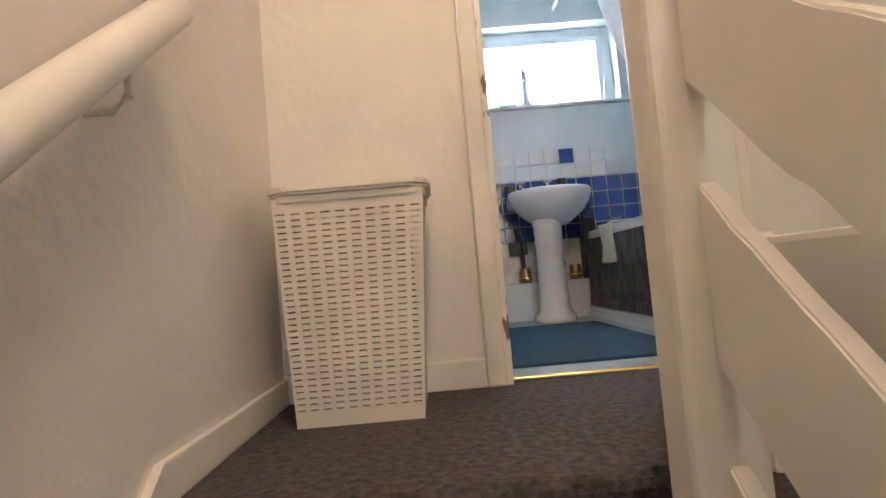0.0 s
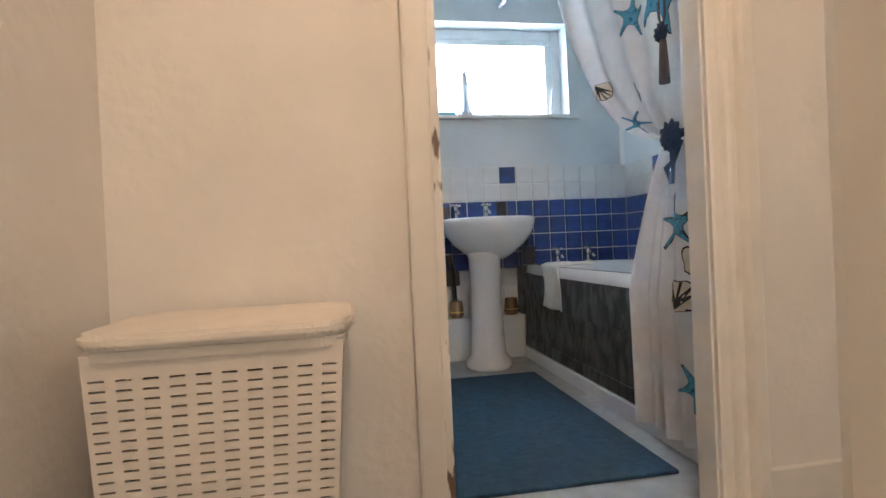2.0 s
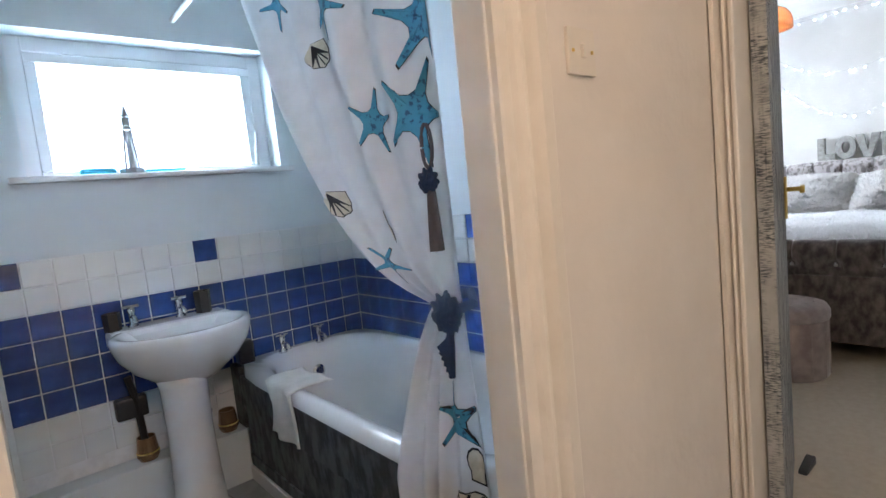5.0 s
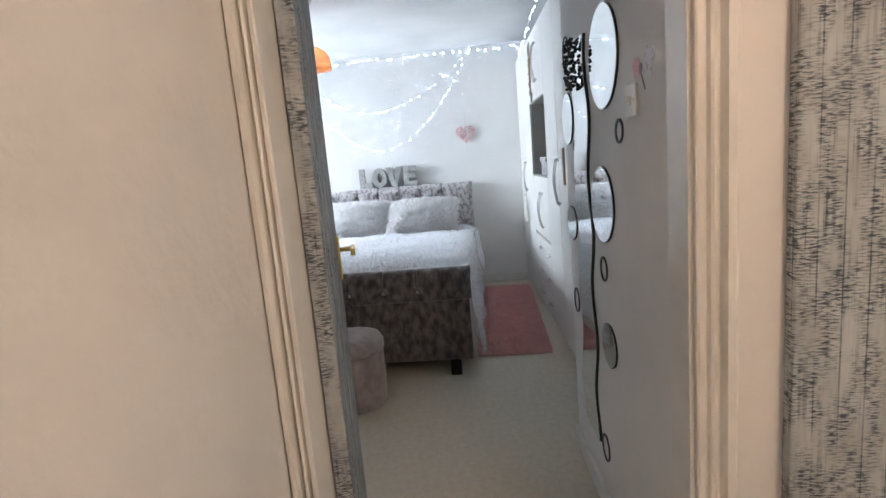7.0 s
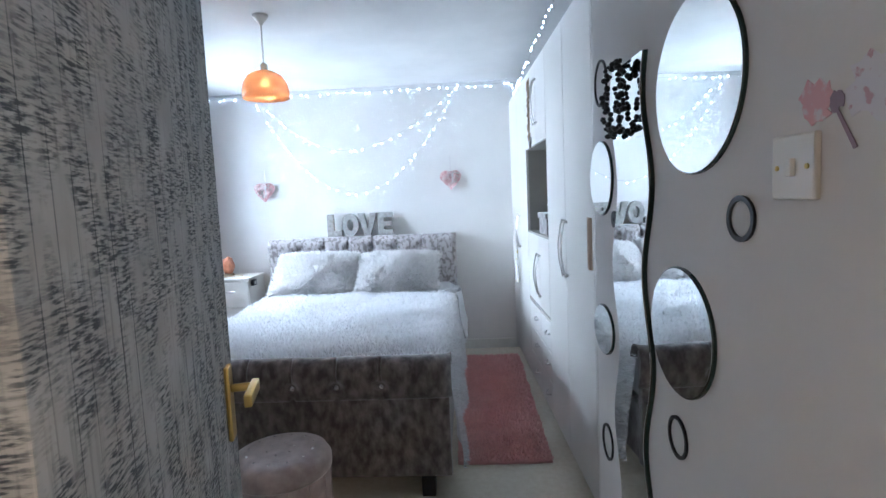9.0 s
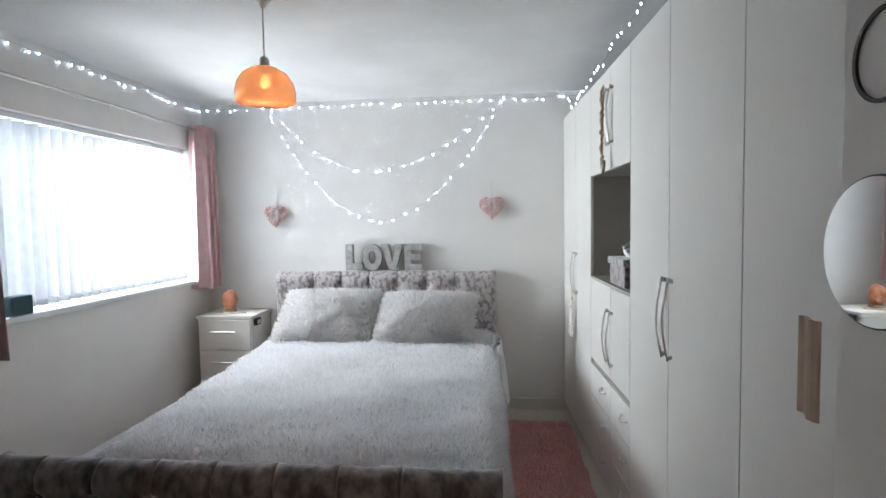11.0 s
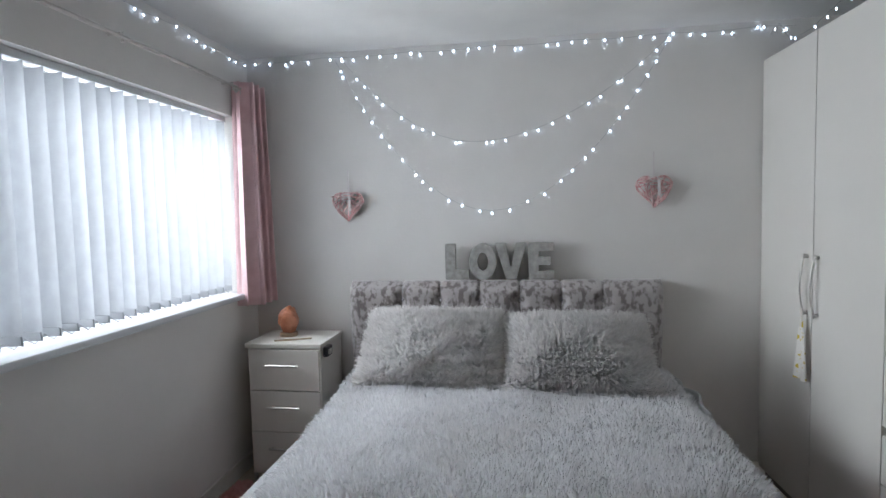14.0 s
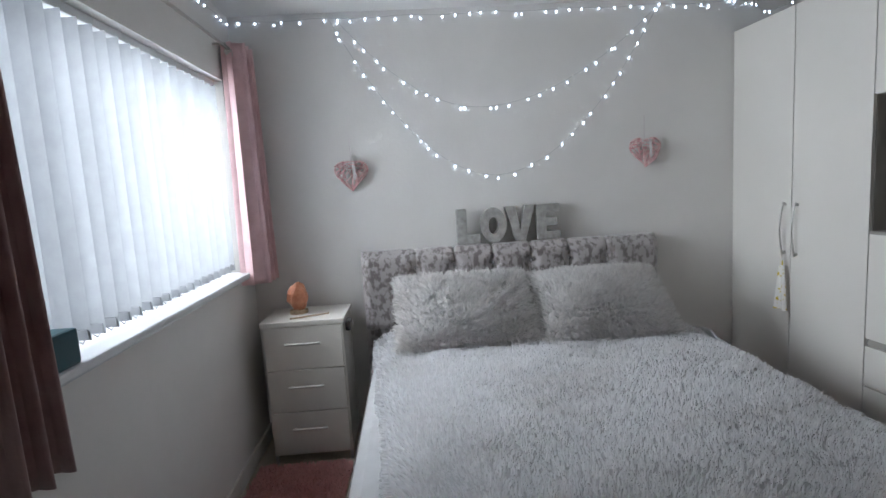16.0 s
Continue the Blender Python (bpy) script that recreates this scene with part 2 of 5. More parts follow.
PINKSTICK = material("pink_sticker", (0.78, 0.45, 0.48), 0.6, second=(0.80, 0.72, 0.74), scale=45, lo=0.42, hi=0.5, bump=0.0)
PALESTICK = material("pale_sticker", (0.78, 0.76, 0.80), 0.6, second=(0.62, 0.40, 0.46), scale=60, lo=0.36, hi=0.42, bump=0.0)
PLUM = material("plum_sticker", (0.36, 0.26, 0.32), 0.6, scale=30, bump=0.0)
SHADE = sheer("amber_shade", (0.60, 0.44, 0.34), 0.4, 0.25)
clear = SHADE.node_tree.nodes.new("ShaderNodeBsdfTransparent")
clear.inputs[0].default_value = (0.9, 0.66, 0.48, 1)
blend = SHADE.node_tree.nodes.new("ShaderNodeMixShader")
blend.inputs[0].default_value = 0.3
SHADE.node_tree.links.new(SHADE.node_tree.nodes["Mix Shader"].outputs[0], blend.inputs[1])
SHADE.node_tree.links.new(clear.outputs[0], blend.inputs[2])
SHADE.node_tree.links.new(blend.outputs[0], SHADE.node_tree.nodes["Material Output"].inputs[0])
SUEDE = material("beige_fabric", (0.55, 0.42, 0.32), 0.9, scale=20, bump=0.2)
CUP = material("brass_glass", (0.45, 0.30, 0.18), 0.2, 0.7, scale=20, bump=0.1)
SILVER = material("silver_metal", (0.60, 0.64, 0.68), 0.3, 0.8, scale=20, bump=0.1)
AQUA = material("aqua_plastic", (0.03, 0.42, 0.60), 0.3, scale=6, bump=0.0)

# ---- tools for meshes ----


def add_box(bm, x0, y0, z0, x1, y1, z1, bevel=0.0, m=None):
    got = bmesh.ops.create_cube(bm, size=1.0)
    vs = got["verts"]
    bmesh.ops.scale(bm, vec=(x1 - x0, y1 - y0, z1 - z0), verts=vs)
    bmesh.ops.translate(bm, vec=((x0 + x1) / 2, (y0 + y1) / 2, (z0 + z1) / 2), verts=vs)
    if bevel:
        es = list({e for v in vs for e in v.link_edges})
        got = bmesh.ops.bevel(bm, geom=es, offset=bevel, segments=2, profile=0.6, affect="EDGES")
        vs = list({v for f in got["faces"] for v in f.verts} | {v for v in vs if v.is_valid})
    if m is not None:
        bmesh.ops.transform(bm, matrix=m, verts=vs)
    return bm


def box(x0, y0, z0, x1, y1, z1, bevel=0.0, m=None):
    return add_box(bmesh.new(), min(x0, x1), min(y0, y1), min(z0, z1), max(x0, x1), max(y0, y1), max(z0, z1), bevel, m)


def lathe(profile, at=(0, 0, 0), steps=32, m=None, squash=(1, 1)):
    """Turn (radius, height) pairs about z."""
    bm = bmesh.new()
    rings = []
    for r, h in profile:
        rings.append([bm.verts.new((at[0] + squash[0] * r * math.cos(2 * math.pi * i / steps), at[1] + squash[1] * r * math.sin(2 * math.pi * i / steps), at[2] + h)) for i in range(steps)])
    for a, c in zip(rings, rings[1:]):
        for i in range(steps):
            bm.faces.new((a[i], a[(i + 1) % steps], c[(i + 1) % steps], c[i]))
    for ring in (rings[0][::-1], rings[-1]):
        bm.faces.new(ring)
    if m is not None:
        bmesh.ops.transform(bm, matrix=m, verts=bm.verts)
    return bm


def tube(bm, points, r, sides=8):
    """A round bar along points."""
    pts = [Vector(p) for p in points]
    rings = []
    for i, p in enumerate(pts):
        d = (pts[min(i + 1, len(pts) - 1)] - pts[max(i - 1, 0)]).normalized()
        up = Vector((0, 0, 1)) if abs(d.z) < 0.9 else Vector((1, 0, 0))
        a = d.cross(up).normalized()
        c = a.cross(d).normalized()
        rings.append([bm.verts.new(p + r * (math.cos(2 * math.pi * k / sides) * a + math.sin(2 * math.pi * k / sides) * c)) for k in range(sides)])
    for q, s in zip(rings, rings[1:]):
        for k in range(sides):
            bm.faces.new((q[k], q[(k + 1) % sides], s[(k + 1) % sides], s[k]))
    bm.faces.new(rings[0][::-1])
    bm.faces.new(rings[-1])
    return bm


def bar(points, r, sides=8):
    return tube(bmesh.new(), points, r, sides)


def grid(nu, nv, fn, thick=0.0):
    """A sheet fn(u, v) -> point, with u and v from 0 to 1; thick closes a back behind it, moved by that vector."""
    bm = bmesh.new()
    top = [[bm.verts.new(fn(i / nu, j / nv)) for j in range(nv + 1)] for i in range(nu + 1)]
    for i in range(nu):
        for j in range(nv):
            bm.faces.new((top[i][j], top[i + 1][j], top[i + 1][j + 1], top[i][j + 1]))
    if thick:
        t = Vector(thick)
        low = [[bm.verts.new(v.co + t) for v in row] for row in top]
        for i in range(nu):
            for j in range(nv):
                bm.faces.new((low[i][j + 1], low[i + 1][j + 1], low[i + 1][j], low[i][j]))
        ring = [(i, 0) for i in range(nu)] + [(nu, j) for j in range(nv)] + [(i, nv) for i in range(nu, 0, -1)] + [(0, j) for j in range(nv, 0, -1)]
        for (a, b), (c, d) in zip(ring, ring[1:] + ring[:1]):
            bm.faces.new((top[a][b], low[a][b], low[c][d], top[c][d]))
    return bm


def prism(outline, axis, lo, hi, bevel=0.0):
    """A flat outline of (a, b) pairs pushed from lo to hi along an axis: x takes (y, z), y takes (x, z), z takes (x, y)."""
    put = {"x": lambda a, b, c: (c, a, b), "y": lambda a, b, c: (a, c, b), "z": lambda a, b, c: (a, b, c)}[axis]
    bm = bmesh.new()
    low = [bm.verts.new(put(a, b, lo)) for a, b in outline]
    high = [bm.verts.new(put(a, b, hi)) for a, b in outline]
    n = len(outline)
    bm.faces.new(low[::-1])
    bm.faces.new(high)
    for i in range(n):
        bm.faces.new((low[i], low[(i + 1) % n], high[(i + 1) % n], high[i]))
    bmesh.ops.recalc_face_normals(bm, faces=bm.faces)
    if bevel:
        bmesh.ops.bevel(bm, geom=list(bm.edges), offset=bevel, segments=2, affect="EDGES")
    return bm


def mesh_of(name, bm, mat, smooth=False):
    bmesh.ops.recalc_face_normals(bm, faces=bm.faces)
    me = bpy.data.meshes.new(name)
    bm.to_mesh(me)
    bm.free()
    me.materials.append(mat)
    if smooth:
        for p in me.polygons:
            p.use_smooth = True
    return me


def part(name, bm, mat, parent, label="", smooth=False):
    ob = new(name, mesh_of(name, bm, mat, smooth))
    ob.parent = parent
    if parent is not None:
        ob.matrix_parent_inverse = Matrix.Translation(-Vector(origins[parent.name]))
        origins[ob.name] = (0, 0, 0)
    if label:
        ob["label"] = label
    return ob


origins = {}


def thing(name, at, label, category, group=""):
    """An empty at the base of a thing; its parts are given in world metres."""
    ob = new(name)
    ob.location = at
    origins[ob.name] = at
    return tagged(ob, label, category, group)


def solo(name, bm, mat, label, category, group="", smooth=False):
    """A thing of one single mesh."""
    ob = tagged(new(name, mesh_of(name, bm, mat, smooth)), label, category, group)
    origins[ob.name] = (0, 0, 0)
    return ob


def setting(name, bm, mat, label, category):
    ob = tagged(new(name, mesh_of(name, bm, mat)), label, category, kind="structure")
    origins[ob.name] = (0, 0, 0)
    return ob


def fur(name, mat, parent, spots, length, width, lean, seed, label="", tuft=0.03):
    """Thousands of small bent locks, one mesh; spots is a list of (point, normal)."""
    rng = random.Random(seed)
    vs, fs = [], []
    for p, n in spots:
        side = Vector((rng.uniform(-1, 1), rng.uniform(-1, 1), rng.uniform(-1, 1))).cross(n)
        if side.length < 1e-4:
            continue
        side.normalize()
        cell = Vector((math.floor(p.x / tuft), math.floor(p.y / tuft), math.floor(p.z / tuft)))
        hub = (cell + Vector((0.5, 0.5, 0.5)) + 0.9 * noise.noise_vector(cell * 3.7)) * tuft
        pull = (hub - p) * (0.6 / tuft)
        flow = noise.noise_vector(p * 5.0) * 0.9
        tip = (n + (pull + flow) * lean + Vector((rng.gauss(0, 0.25), rng.gauss(0, 0.25), rng.gauss(0, 0.15)))).normalized()
        l = length * rng.uniform(0.6, 1.3)
        w = width * rng.uniform(0.7, 1.3)
        k = len(vs)
        mid = p + n * l * 0.45 + tip * l * 0.1
        vs += [p - side * w, p + side * w, mid + side * w * 0.8, mid - side * w * 0.8, p + n * l * 0.35 + tip * l * 0.65]
        fs += [(k, k + 1, k + 2, k + 3), (k + 3, k + 2, k + 4)]
    me = bpy.data.meshes.new(name)
    me.from_pydata([tuple(v) for v in vs], [], fs)
    me.materials.append(mat)
    for q in me.polygons:
        q.use_smooth = True
    ob = new(name, me)
    ob.parent = parent
    ob.matrix_parent_inverse = Matrix.Translation(-Vector(origins[parent.name]))
    return tagged(ob, label, kind="stuff")


CEILING = 2.64

# ---- structure ----
setting("floor_landing", add_box(box(0.3, 1.03, -0.25, 1.33, 1.80, 0), 1.33, -1.7, -0.25, 2.70, 1.80, 0), GREYCARPET, "dark grey twist pile carpet on the landing", "floor")
setting("floor_bathroom", box(1.0, 1.80, -0.2, 2.8, 3.95, 0), LINO, "pale grey vinyl floor of the bathroom", "floor")
setting("floor_bedroom", box(2.70, 0.25, -0.2, 7.75, 4.25, 0), BEIGECARPET, "plain beige carpet of the bedroom", "floor")
setting("floor_hall", box(0.3, -3.2, -2.6, 2.8, 1.1, -2.46), GREYCARPET, "grey carpet in the hall below the stairs", "floor")
setting("ceiling_landing", box(0.3, -3.2, 2.5, 2.66, 1.805, 2.62), CEIL, "white painted landing ceiling", "ceiling")
setting("ceiling_bathroom", box(1.0, 1.805, 2.5, 2.66, 3.95, 2.62), CEIL, "white painted bathroom ceiling", "ceiling")
setting("ceiling_bedroom", box(2.66, 0.25, CEILING, 7.75, 4.25, CEILING + 0.1), CEIL, "white painted bedroom ceiling", "ceiling")
setting("wall_stairs", box(0.30, -3.2, -2.5, 0.46, 1.745, 2.5), ANAGLYPTA, "cream painted wall with textured paper beside the stairs", "wall")
hall = box(0.3, -3.2, -2.5, 2.80, -3.06, 0.9)
for x0, x1, z0, z1 in ((0.3, 1.3, 0.9, 2.1), (2.5, 2.80, 0.9, 2.1), (0.3, 2.80, 2.1, 2.5)):
    add_box(hall, x0, -3.2, z0, x1, -3.06, z1)
setting("wall_hall", add_box(add_box(hall, 2.66, -3.06, -2.5, 2.80, -1.7, 2.5), 1.33, -1.84, -2.5, 2.66, -1.7, -0.25), PAINT, "cream painted wall of the hall", "wall")

wb = box(0.30, 1.745, -0.2, 1.125, 1.805, 2.5)
add_box(wb, 1.782, 1.745, -0.2, 2.66, 1.805, 2.5)
add_box(wb, 1.125, 1.745, 2.03, 1.782, 1.805, 2.5)
setting("wall_landing", wb, ANAGLYPTA, "cream painted landing wall round the bathroom door", "wall")
wd = box(2.66, -1.7, -0.2, 2.765, 0.875, CEILING)
add_box(wd, 2.66, 1.71, -0.2, 2.765, 1.80, CEILING)
add_box(wd, 2.70, 1.80, -0.2, 2.765, 4.25, CEILING)
add_box(wd, 2.66, 0.875, 2.04, 2.765, 1.71, CEILING)
setting("wall_bedroom_door", wd, PAINT, "white painted wall round the bedroom door", "wall")
setting("wall_mirror", box(2.74, 0.32, 0, 4.056, 0.868, CEILING), PAINT, "plain white wall with a set of mirrors", "wall")
setting("wall_headboard", box(7.60, 0.25, -0.2, 7.75, 4.25, CEILING), PAINT, "plain white wall behind the bed", "wall")
setting("wall_behind_wardrobe", box(2.765, 0.15, -0.2, 7.75, 0.25, CEILING), PAINT, "white wall behind the wardrobe", "wall")
WX0, WX1, WZ0, WZ1 = 5.55, 7.40, 1.135, 2.235
ww = box(2.765, 4.0, -0.2, WX0, 4.25, CEILING)
add_box(ww, WX1, 4.0, -0.2, 7.60, 4.25, CEILING)
add_box(ww, WX0, 4.0, -0.2, WX1, 4.25, WZ0 - 0.02)
add_box(ww, WX0, 4.0, WZ1, WX1, 4.25, CEILING)
setting("wall_window", ww, PAINT, "white wall with a wide window", "wall")
BX0, BX1, BZ0, BZ1 = 1.29, 2.325, 1.475, 2.05
wt = box(1.0, 3.75, -0.2, BX0, 3.95, 2.5)
add_box(wt, BX1, 3.75, -0.2, 2.66, 3.95, 2.5)
add_box(wt, BX0, 3.75, -0.2, BX1, 3.95, BZ0 - 0.015)
add_box(wt, BX0, 3.75, BZ1, BX1, 3.95, 2.5)
wall_bath = setting("wall_bathroom_window", wt, BATHPAINT, "pale blue painted bathroom wall with a small window", "wall")
wall_bath_r = setting("wall_bathroom_bath", box(2.69, 1.802, -0.2, 2.698, 3.75, 2.5), BATHPAINT, "pale blue painted wall beside the bath", "wall")
setting("wall_bathroom_door", box(0.9, 1.805, -0.2, 1.02, 3.95, 2.5), BATHPAINT, "pale blue painted bathroom side wall", "wall")
setting("wall_boxing", box(1.02, 3.63, 0, 1.935, 3.75, 0.25, 0.006), BATHPAINT, "white boxed-in pipes along the bathroom wall", "boxing")

# window out of view, added so light reaches the landing from the south
hw = thing("hall_window", (1.9, -3.15, 0.9), "plain white window over the stairs, unseen, added to light the landing", "window")
for n, b in (("frame", box(1.3, -3.17, 0.9, 1.36, -3.11, 2.1, 0.004)), ("frame", box(2.44, -3.17, 0.9, 2.5, -3.11, 2.1, 0.004)), ("frame", box(1.36, -3.17, 0.9, 2.44, -3.11, 0.96, 0.004)), ("frame", box(1.36, -3.17, 2.04, 2.44, -3.11, 2.1, 0.004))):
    part(n, b, UPVC, hw)

# skirtings
for name, b in (("baseboard_landing", box(0.46, 1.728, 0, 1.06, 1.745, 0.085, 0.005)), ("baseboard_landing_door", box(1.902, 1.728, 0, 2.60, 1.745, 0.11, 0.005)),
                ("baseboard_stairs", box(0.46, 1.03, 0, 0.476, 1.728, 0.075, 0.005)), ("baseboard_right", box(2.645, -1.7, 0, 2.66, 0.60, 0.11, 0.005))):
    setting(name, b, GLOSS, "cream gloss painted skirting board", "skirting")
for name, b in (("baseboard_mirror", box(2.80, 0.868, 0, 4.056, 0.886, 0.085, 0.005)), ("baseboard_headboard", box(7.584, 0.86, 0, 7.60, 4.0, 0.095, 0.005)), ("baseboard_window", box(2.80, 3.984, 0, 7.584, 4.0, 0.095, 0.005))):
    setting(name, b, GLOSS, "white painted skirting board", "skirting")
setting("baseboard_string", prism([(1.03, 0.0), (1.03, 0.075), (-1.62, -2.215), (-1.62, -2.29)], "x", 0.46, 0.476), GLOSS, "cream painted sloping skirting along the stairs", "skirting")

# stairs: each step a carpeted block with a rounded nosing
RISE, GOING = 0.19, 0.22
for i in range(1, 13):
    y1 = 1.03 - GOING * (i - 1)
    z = -RISE * i
    s = box(0.476, y1 - GOING - 0.02, z - 0.19, 1.25, y1, z, 0.012)
    setting("stair_step", s, GREYCARPET, "stair step covered in dark grey carpet", "step")
setting("landing_nosing", bar([(0.46, 1.025, -0.022), (1.25, 1.025, -0.022)], 0.024, 10), GREYCARPET, "rounded carpeted edge of the landing", "nosing")
setting("stair_string", prism([(0.99, -0.06), (0.99, -0.30), (-1.62, -2.55), (-1.62, -2.31)], "x", 1.25, 1.275), GLOSS, "cream painted stair string", "string")
setting("landing_edge", box(1.30, -1.7, -0.25, 1.33, 0.80, 0.03, 0.004), GLOSS, "cream painted landing edge board", "trim")

# balustrade: a newel post and wide boards that follow the stairs
bal = thing("stair_balustrade", (1.30, 0.95, 0), "cream gloss balustrade of wide worn boards beside the stairs", "balustrade")
part("newel_post", box(1.222, 0.80, -0.30, 1.318, 0.885, 1.05, 0.012), GLOSS, bal, "square cream newel post")
part("post_cap", box(1.210, 0.788, 1.05, 1.330, 0.897, 1.085, 0.01), GLOSS, bal)
SL = RISE / GOING


def board(top, bottom, y0, y1, x0, x1):
    """A sloping board with a slightly wavy, worn outline."""
    def edge(z, flip):
        ys = [y0 + (y1 - y0) * k / 72 for k in range(73)]
        return [(y, z + (y - y1) * SL + 0.009 * noise.noise((y * 9, z * 7, 0.5)) + 0.006 * noise.noise((y * 31, z * 5, 2.5))) for y in (ys if flip else ys[::-1])]
    return prism(edge(bottom, True) + edge(top, False), "x", x0, x1, 0.003)


part("board", board(0.725, 0.54, -1.5, 0.80, 1.262, 1.288), GLOSS, bal)
part("board", board(0.42, 0.20, -1.5, 0.80, 1.262, 1.288), GLOSS, bal)
part("board", board(0.085, -0.10, -1.5, 0.80, 1.262, 1.288), GLOSS, bal)
part("landing_board", box(1.418, -1.5, 0.165, 1.448, 1.0, 0.352, 0.011), GLOSS, bal, "level cream board along the landing")
part("short_post", box(1.412, 0.955, 0.0, 1.454, 1.004, 0.36, 0.006), GLOSS, bal)
rail = thing("handrail", (0.47, 0.9, 0.6), "round white handrail on metal brackets along the stair wall", "handrail")
part("rail", bar([(0.525, 1.05 - 0.1 * k, 0.83 - 0.1 * SL * k) for k in range(0, 26)], 0.031, 14), GLOSS, rail, smooth=True)
for y in (0.90, -0.2, -1.2):
    z = 0.83 + (y - 1.05) * SL
    part("bracket", tube(bar([(0.525, y, z - 0.03), (0.525, y, z - 0.075), (0.50, y, z - 0.095), (0.445, y, z - 0.095)], 0.007), [(0.44, y, z - 0.095), (0.447, y, z - 0.095)], 0.03, 14), GLOSS, rail)

# bathroom doorway


def moulding(x0, x1, y, lift, axis="z", lo=0.0, hi=2.11, flip=1):
    """A door surround with a raised back band and two beads; lift is how far it stands off the wall."""
    w = x1 - x0
    steps = [(0.0, 0.0), (0.0, 0.55), (0.06, 0.62), (0.20, 0.62), (0.24, 0.40), (0.30, 0.36), (0.36, 0.62), (0.44, 0.70), (0.50, 0.62), (0.54, 0.44), (0.62, 0.42), (0.66, 0.74), (0.72, 1.0), (0.92, 1.0), (1.0, 0.85), (1.0, 0.0)]
    out = [(x0 + w * a, y - lift * b) for a, b in steps]
    if flip < 0:
        out = [(x1 - w * a, y - lift * b) for a, b in steps]
    return prism(out, "z", lo, hi) if axis == "z" else prism([(b, c) for c, b in out], "x", lo, hi)


setting("trim_bathroom_door", box(1.06, 1.722, 0, 1.118, 1.745, 2.11, 0.008), GLOSS, "cream gloss door surround of the bathroom", "architrave")
setting("trim_bathroom_door_side", moulding(1.778, 1.90, 1.745, 0.036), GLOSS, "moulded cream gloss door surround of the bathroom", "architrave")
setting("trim_bathroom_door_head", box(1.118, 1.722, 2.03, 1.778, 1.745, 2.11, 0.006), GLOSS, "cream gloss head of the bathroom door surround", "architrave")
setting("trim_lining_worn", box(1.115, 1.732, 0, 1.137, 1.81, 2.03, 0.003), WORN, "chipped cream door lining with bare dark spots", "door lining")
setting("trim_lining", box(1.773, 1.738, 0, 1.79, 1.81, 2.03, 0.003), GLOSS, "pale painted door lining", "door lining")
setting("trim_threshold", box(1.135, 1.785, 0, 1.773, 1.815, 0.009, 0.004), BRASS, "brass threshold strip", "threshold")
d1 = thing("bathroom_door", (1.14, 1.9, 0), "white bathroom door standing open against the wall", "door")
part("leaf", box(1.06, 1.825, 0.012, 1.097, 2.48, 2.02, 0.003), GLOSS, d1)
part("bolt", add_box(box(1.097, 2.36, 1.395, 1.122, 2.45, 1.42, 0.003), 1.11, 2.385, 1.41, 1.137, 2.40, 1.45, 0.003), BLACK, d1, "black slide bolt")

# bedroom doorway
tl = moulding(0.0, 0.053, 0.0, 0.05)
bmesh.ops.transform(tl, matrix=Matrix.Translation((2.66, 1.69, 0)) @ Matrix(((0, 1, 0, 0), (1, 0, 0, 0), (0, 0, 1, 0), (0, 0, 0, 1))), verts=tl.verts)
setting("trim_bedroom_door", tl, GLOSS, "moulded cream gloss door surround of the bedroom", "architrave")
tr = moulding(0.0, 0.075, 0.0, 0.034, flip=-1)
bmesh.ops.transform(tr, matrix=Matrix.Translation((2.66, 0.80, 0)) @ Matrix(((0, 1, 0, 0), (1, 0, 0, 0), (0, 0, 1, 0), (0, 0, 0, 1))), verts=tr.verts)
setting("trim_bedroom_door_side", tr, GLOSS, "moulded cream gloss door surround beside the papered door", "architrave")
setting("trim_bedroom_door_head", box(2.63, 0.875, 2.04, 2.66, 1.69, 2.11, 0.008), GLOSS, "cream gloss head of the bedroom door surround", "architrave")
setting("trim_bedroom_lining", add_box(box(2.655, 0.868, 0, 2.77, 0.885, 2.04, 0.003), 2.655, 1.703, 0, 2.80, 1.722, 2.04, 0.003), GLOSS, "white painted door lining", "door lining")
LEAF = Matrix.Translation((2.775, 1.659, 0)) @ Matrix.Rotation(radians(14.2), 4, "Z")
d2 = thing("bedroom_door", (2.775, 1.659, 0), "open bedroom door covered in newsprint wallpaper", "door")
part("leaf", box(0, 0, 0.012, 0.755, 0.04, 2.02, 0.003, LEAF), PAPER, d2)
hd = part("handle_plate", box(0.668, -0.010, 1.02, 0.708, 0.0, 1.18, 0.004, LEAF), BRASS, d2, "brass handle plate")
hb = bar([(0.688, -0.010, 1.13), (0.688, -0.055, 1.13)], 0.009, 10)
add_box(hb, 0.592, -0.066, 1.118, 0.70, -0.050, 1.144, 0.004)
bmesh.ops.transform(hb, matrix=LEAF, verts=hb.verts)
part("lever", hb, BRASS, hd, "brass lever", True)
d3 = thing("papered_door", (2.63, 0.3, 0), "landing door covered in newsprint wallpaper, shut flat", "door")
part("leaf", box(2.672 - 0.045, -0.07, 0.012, 2.659, 0.70, 2.02, 0.004), PAPER, d3)

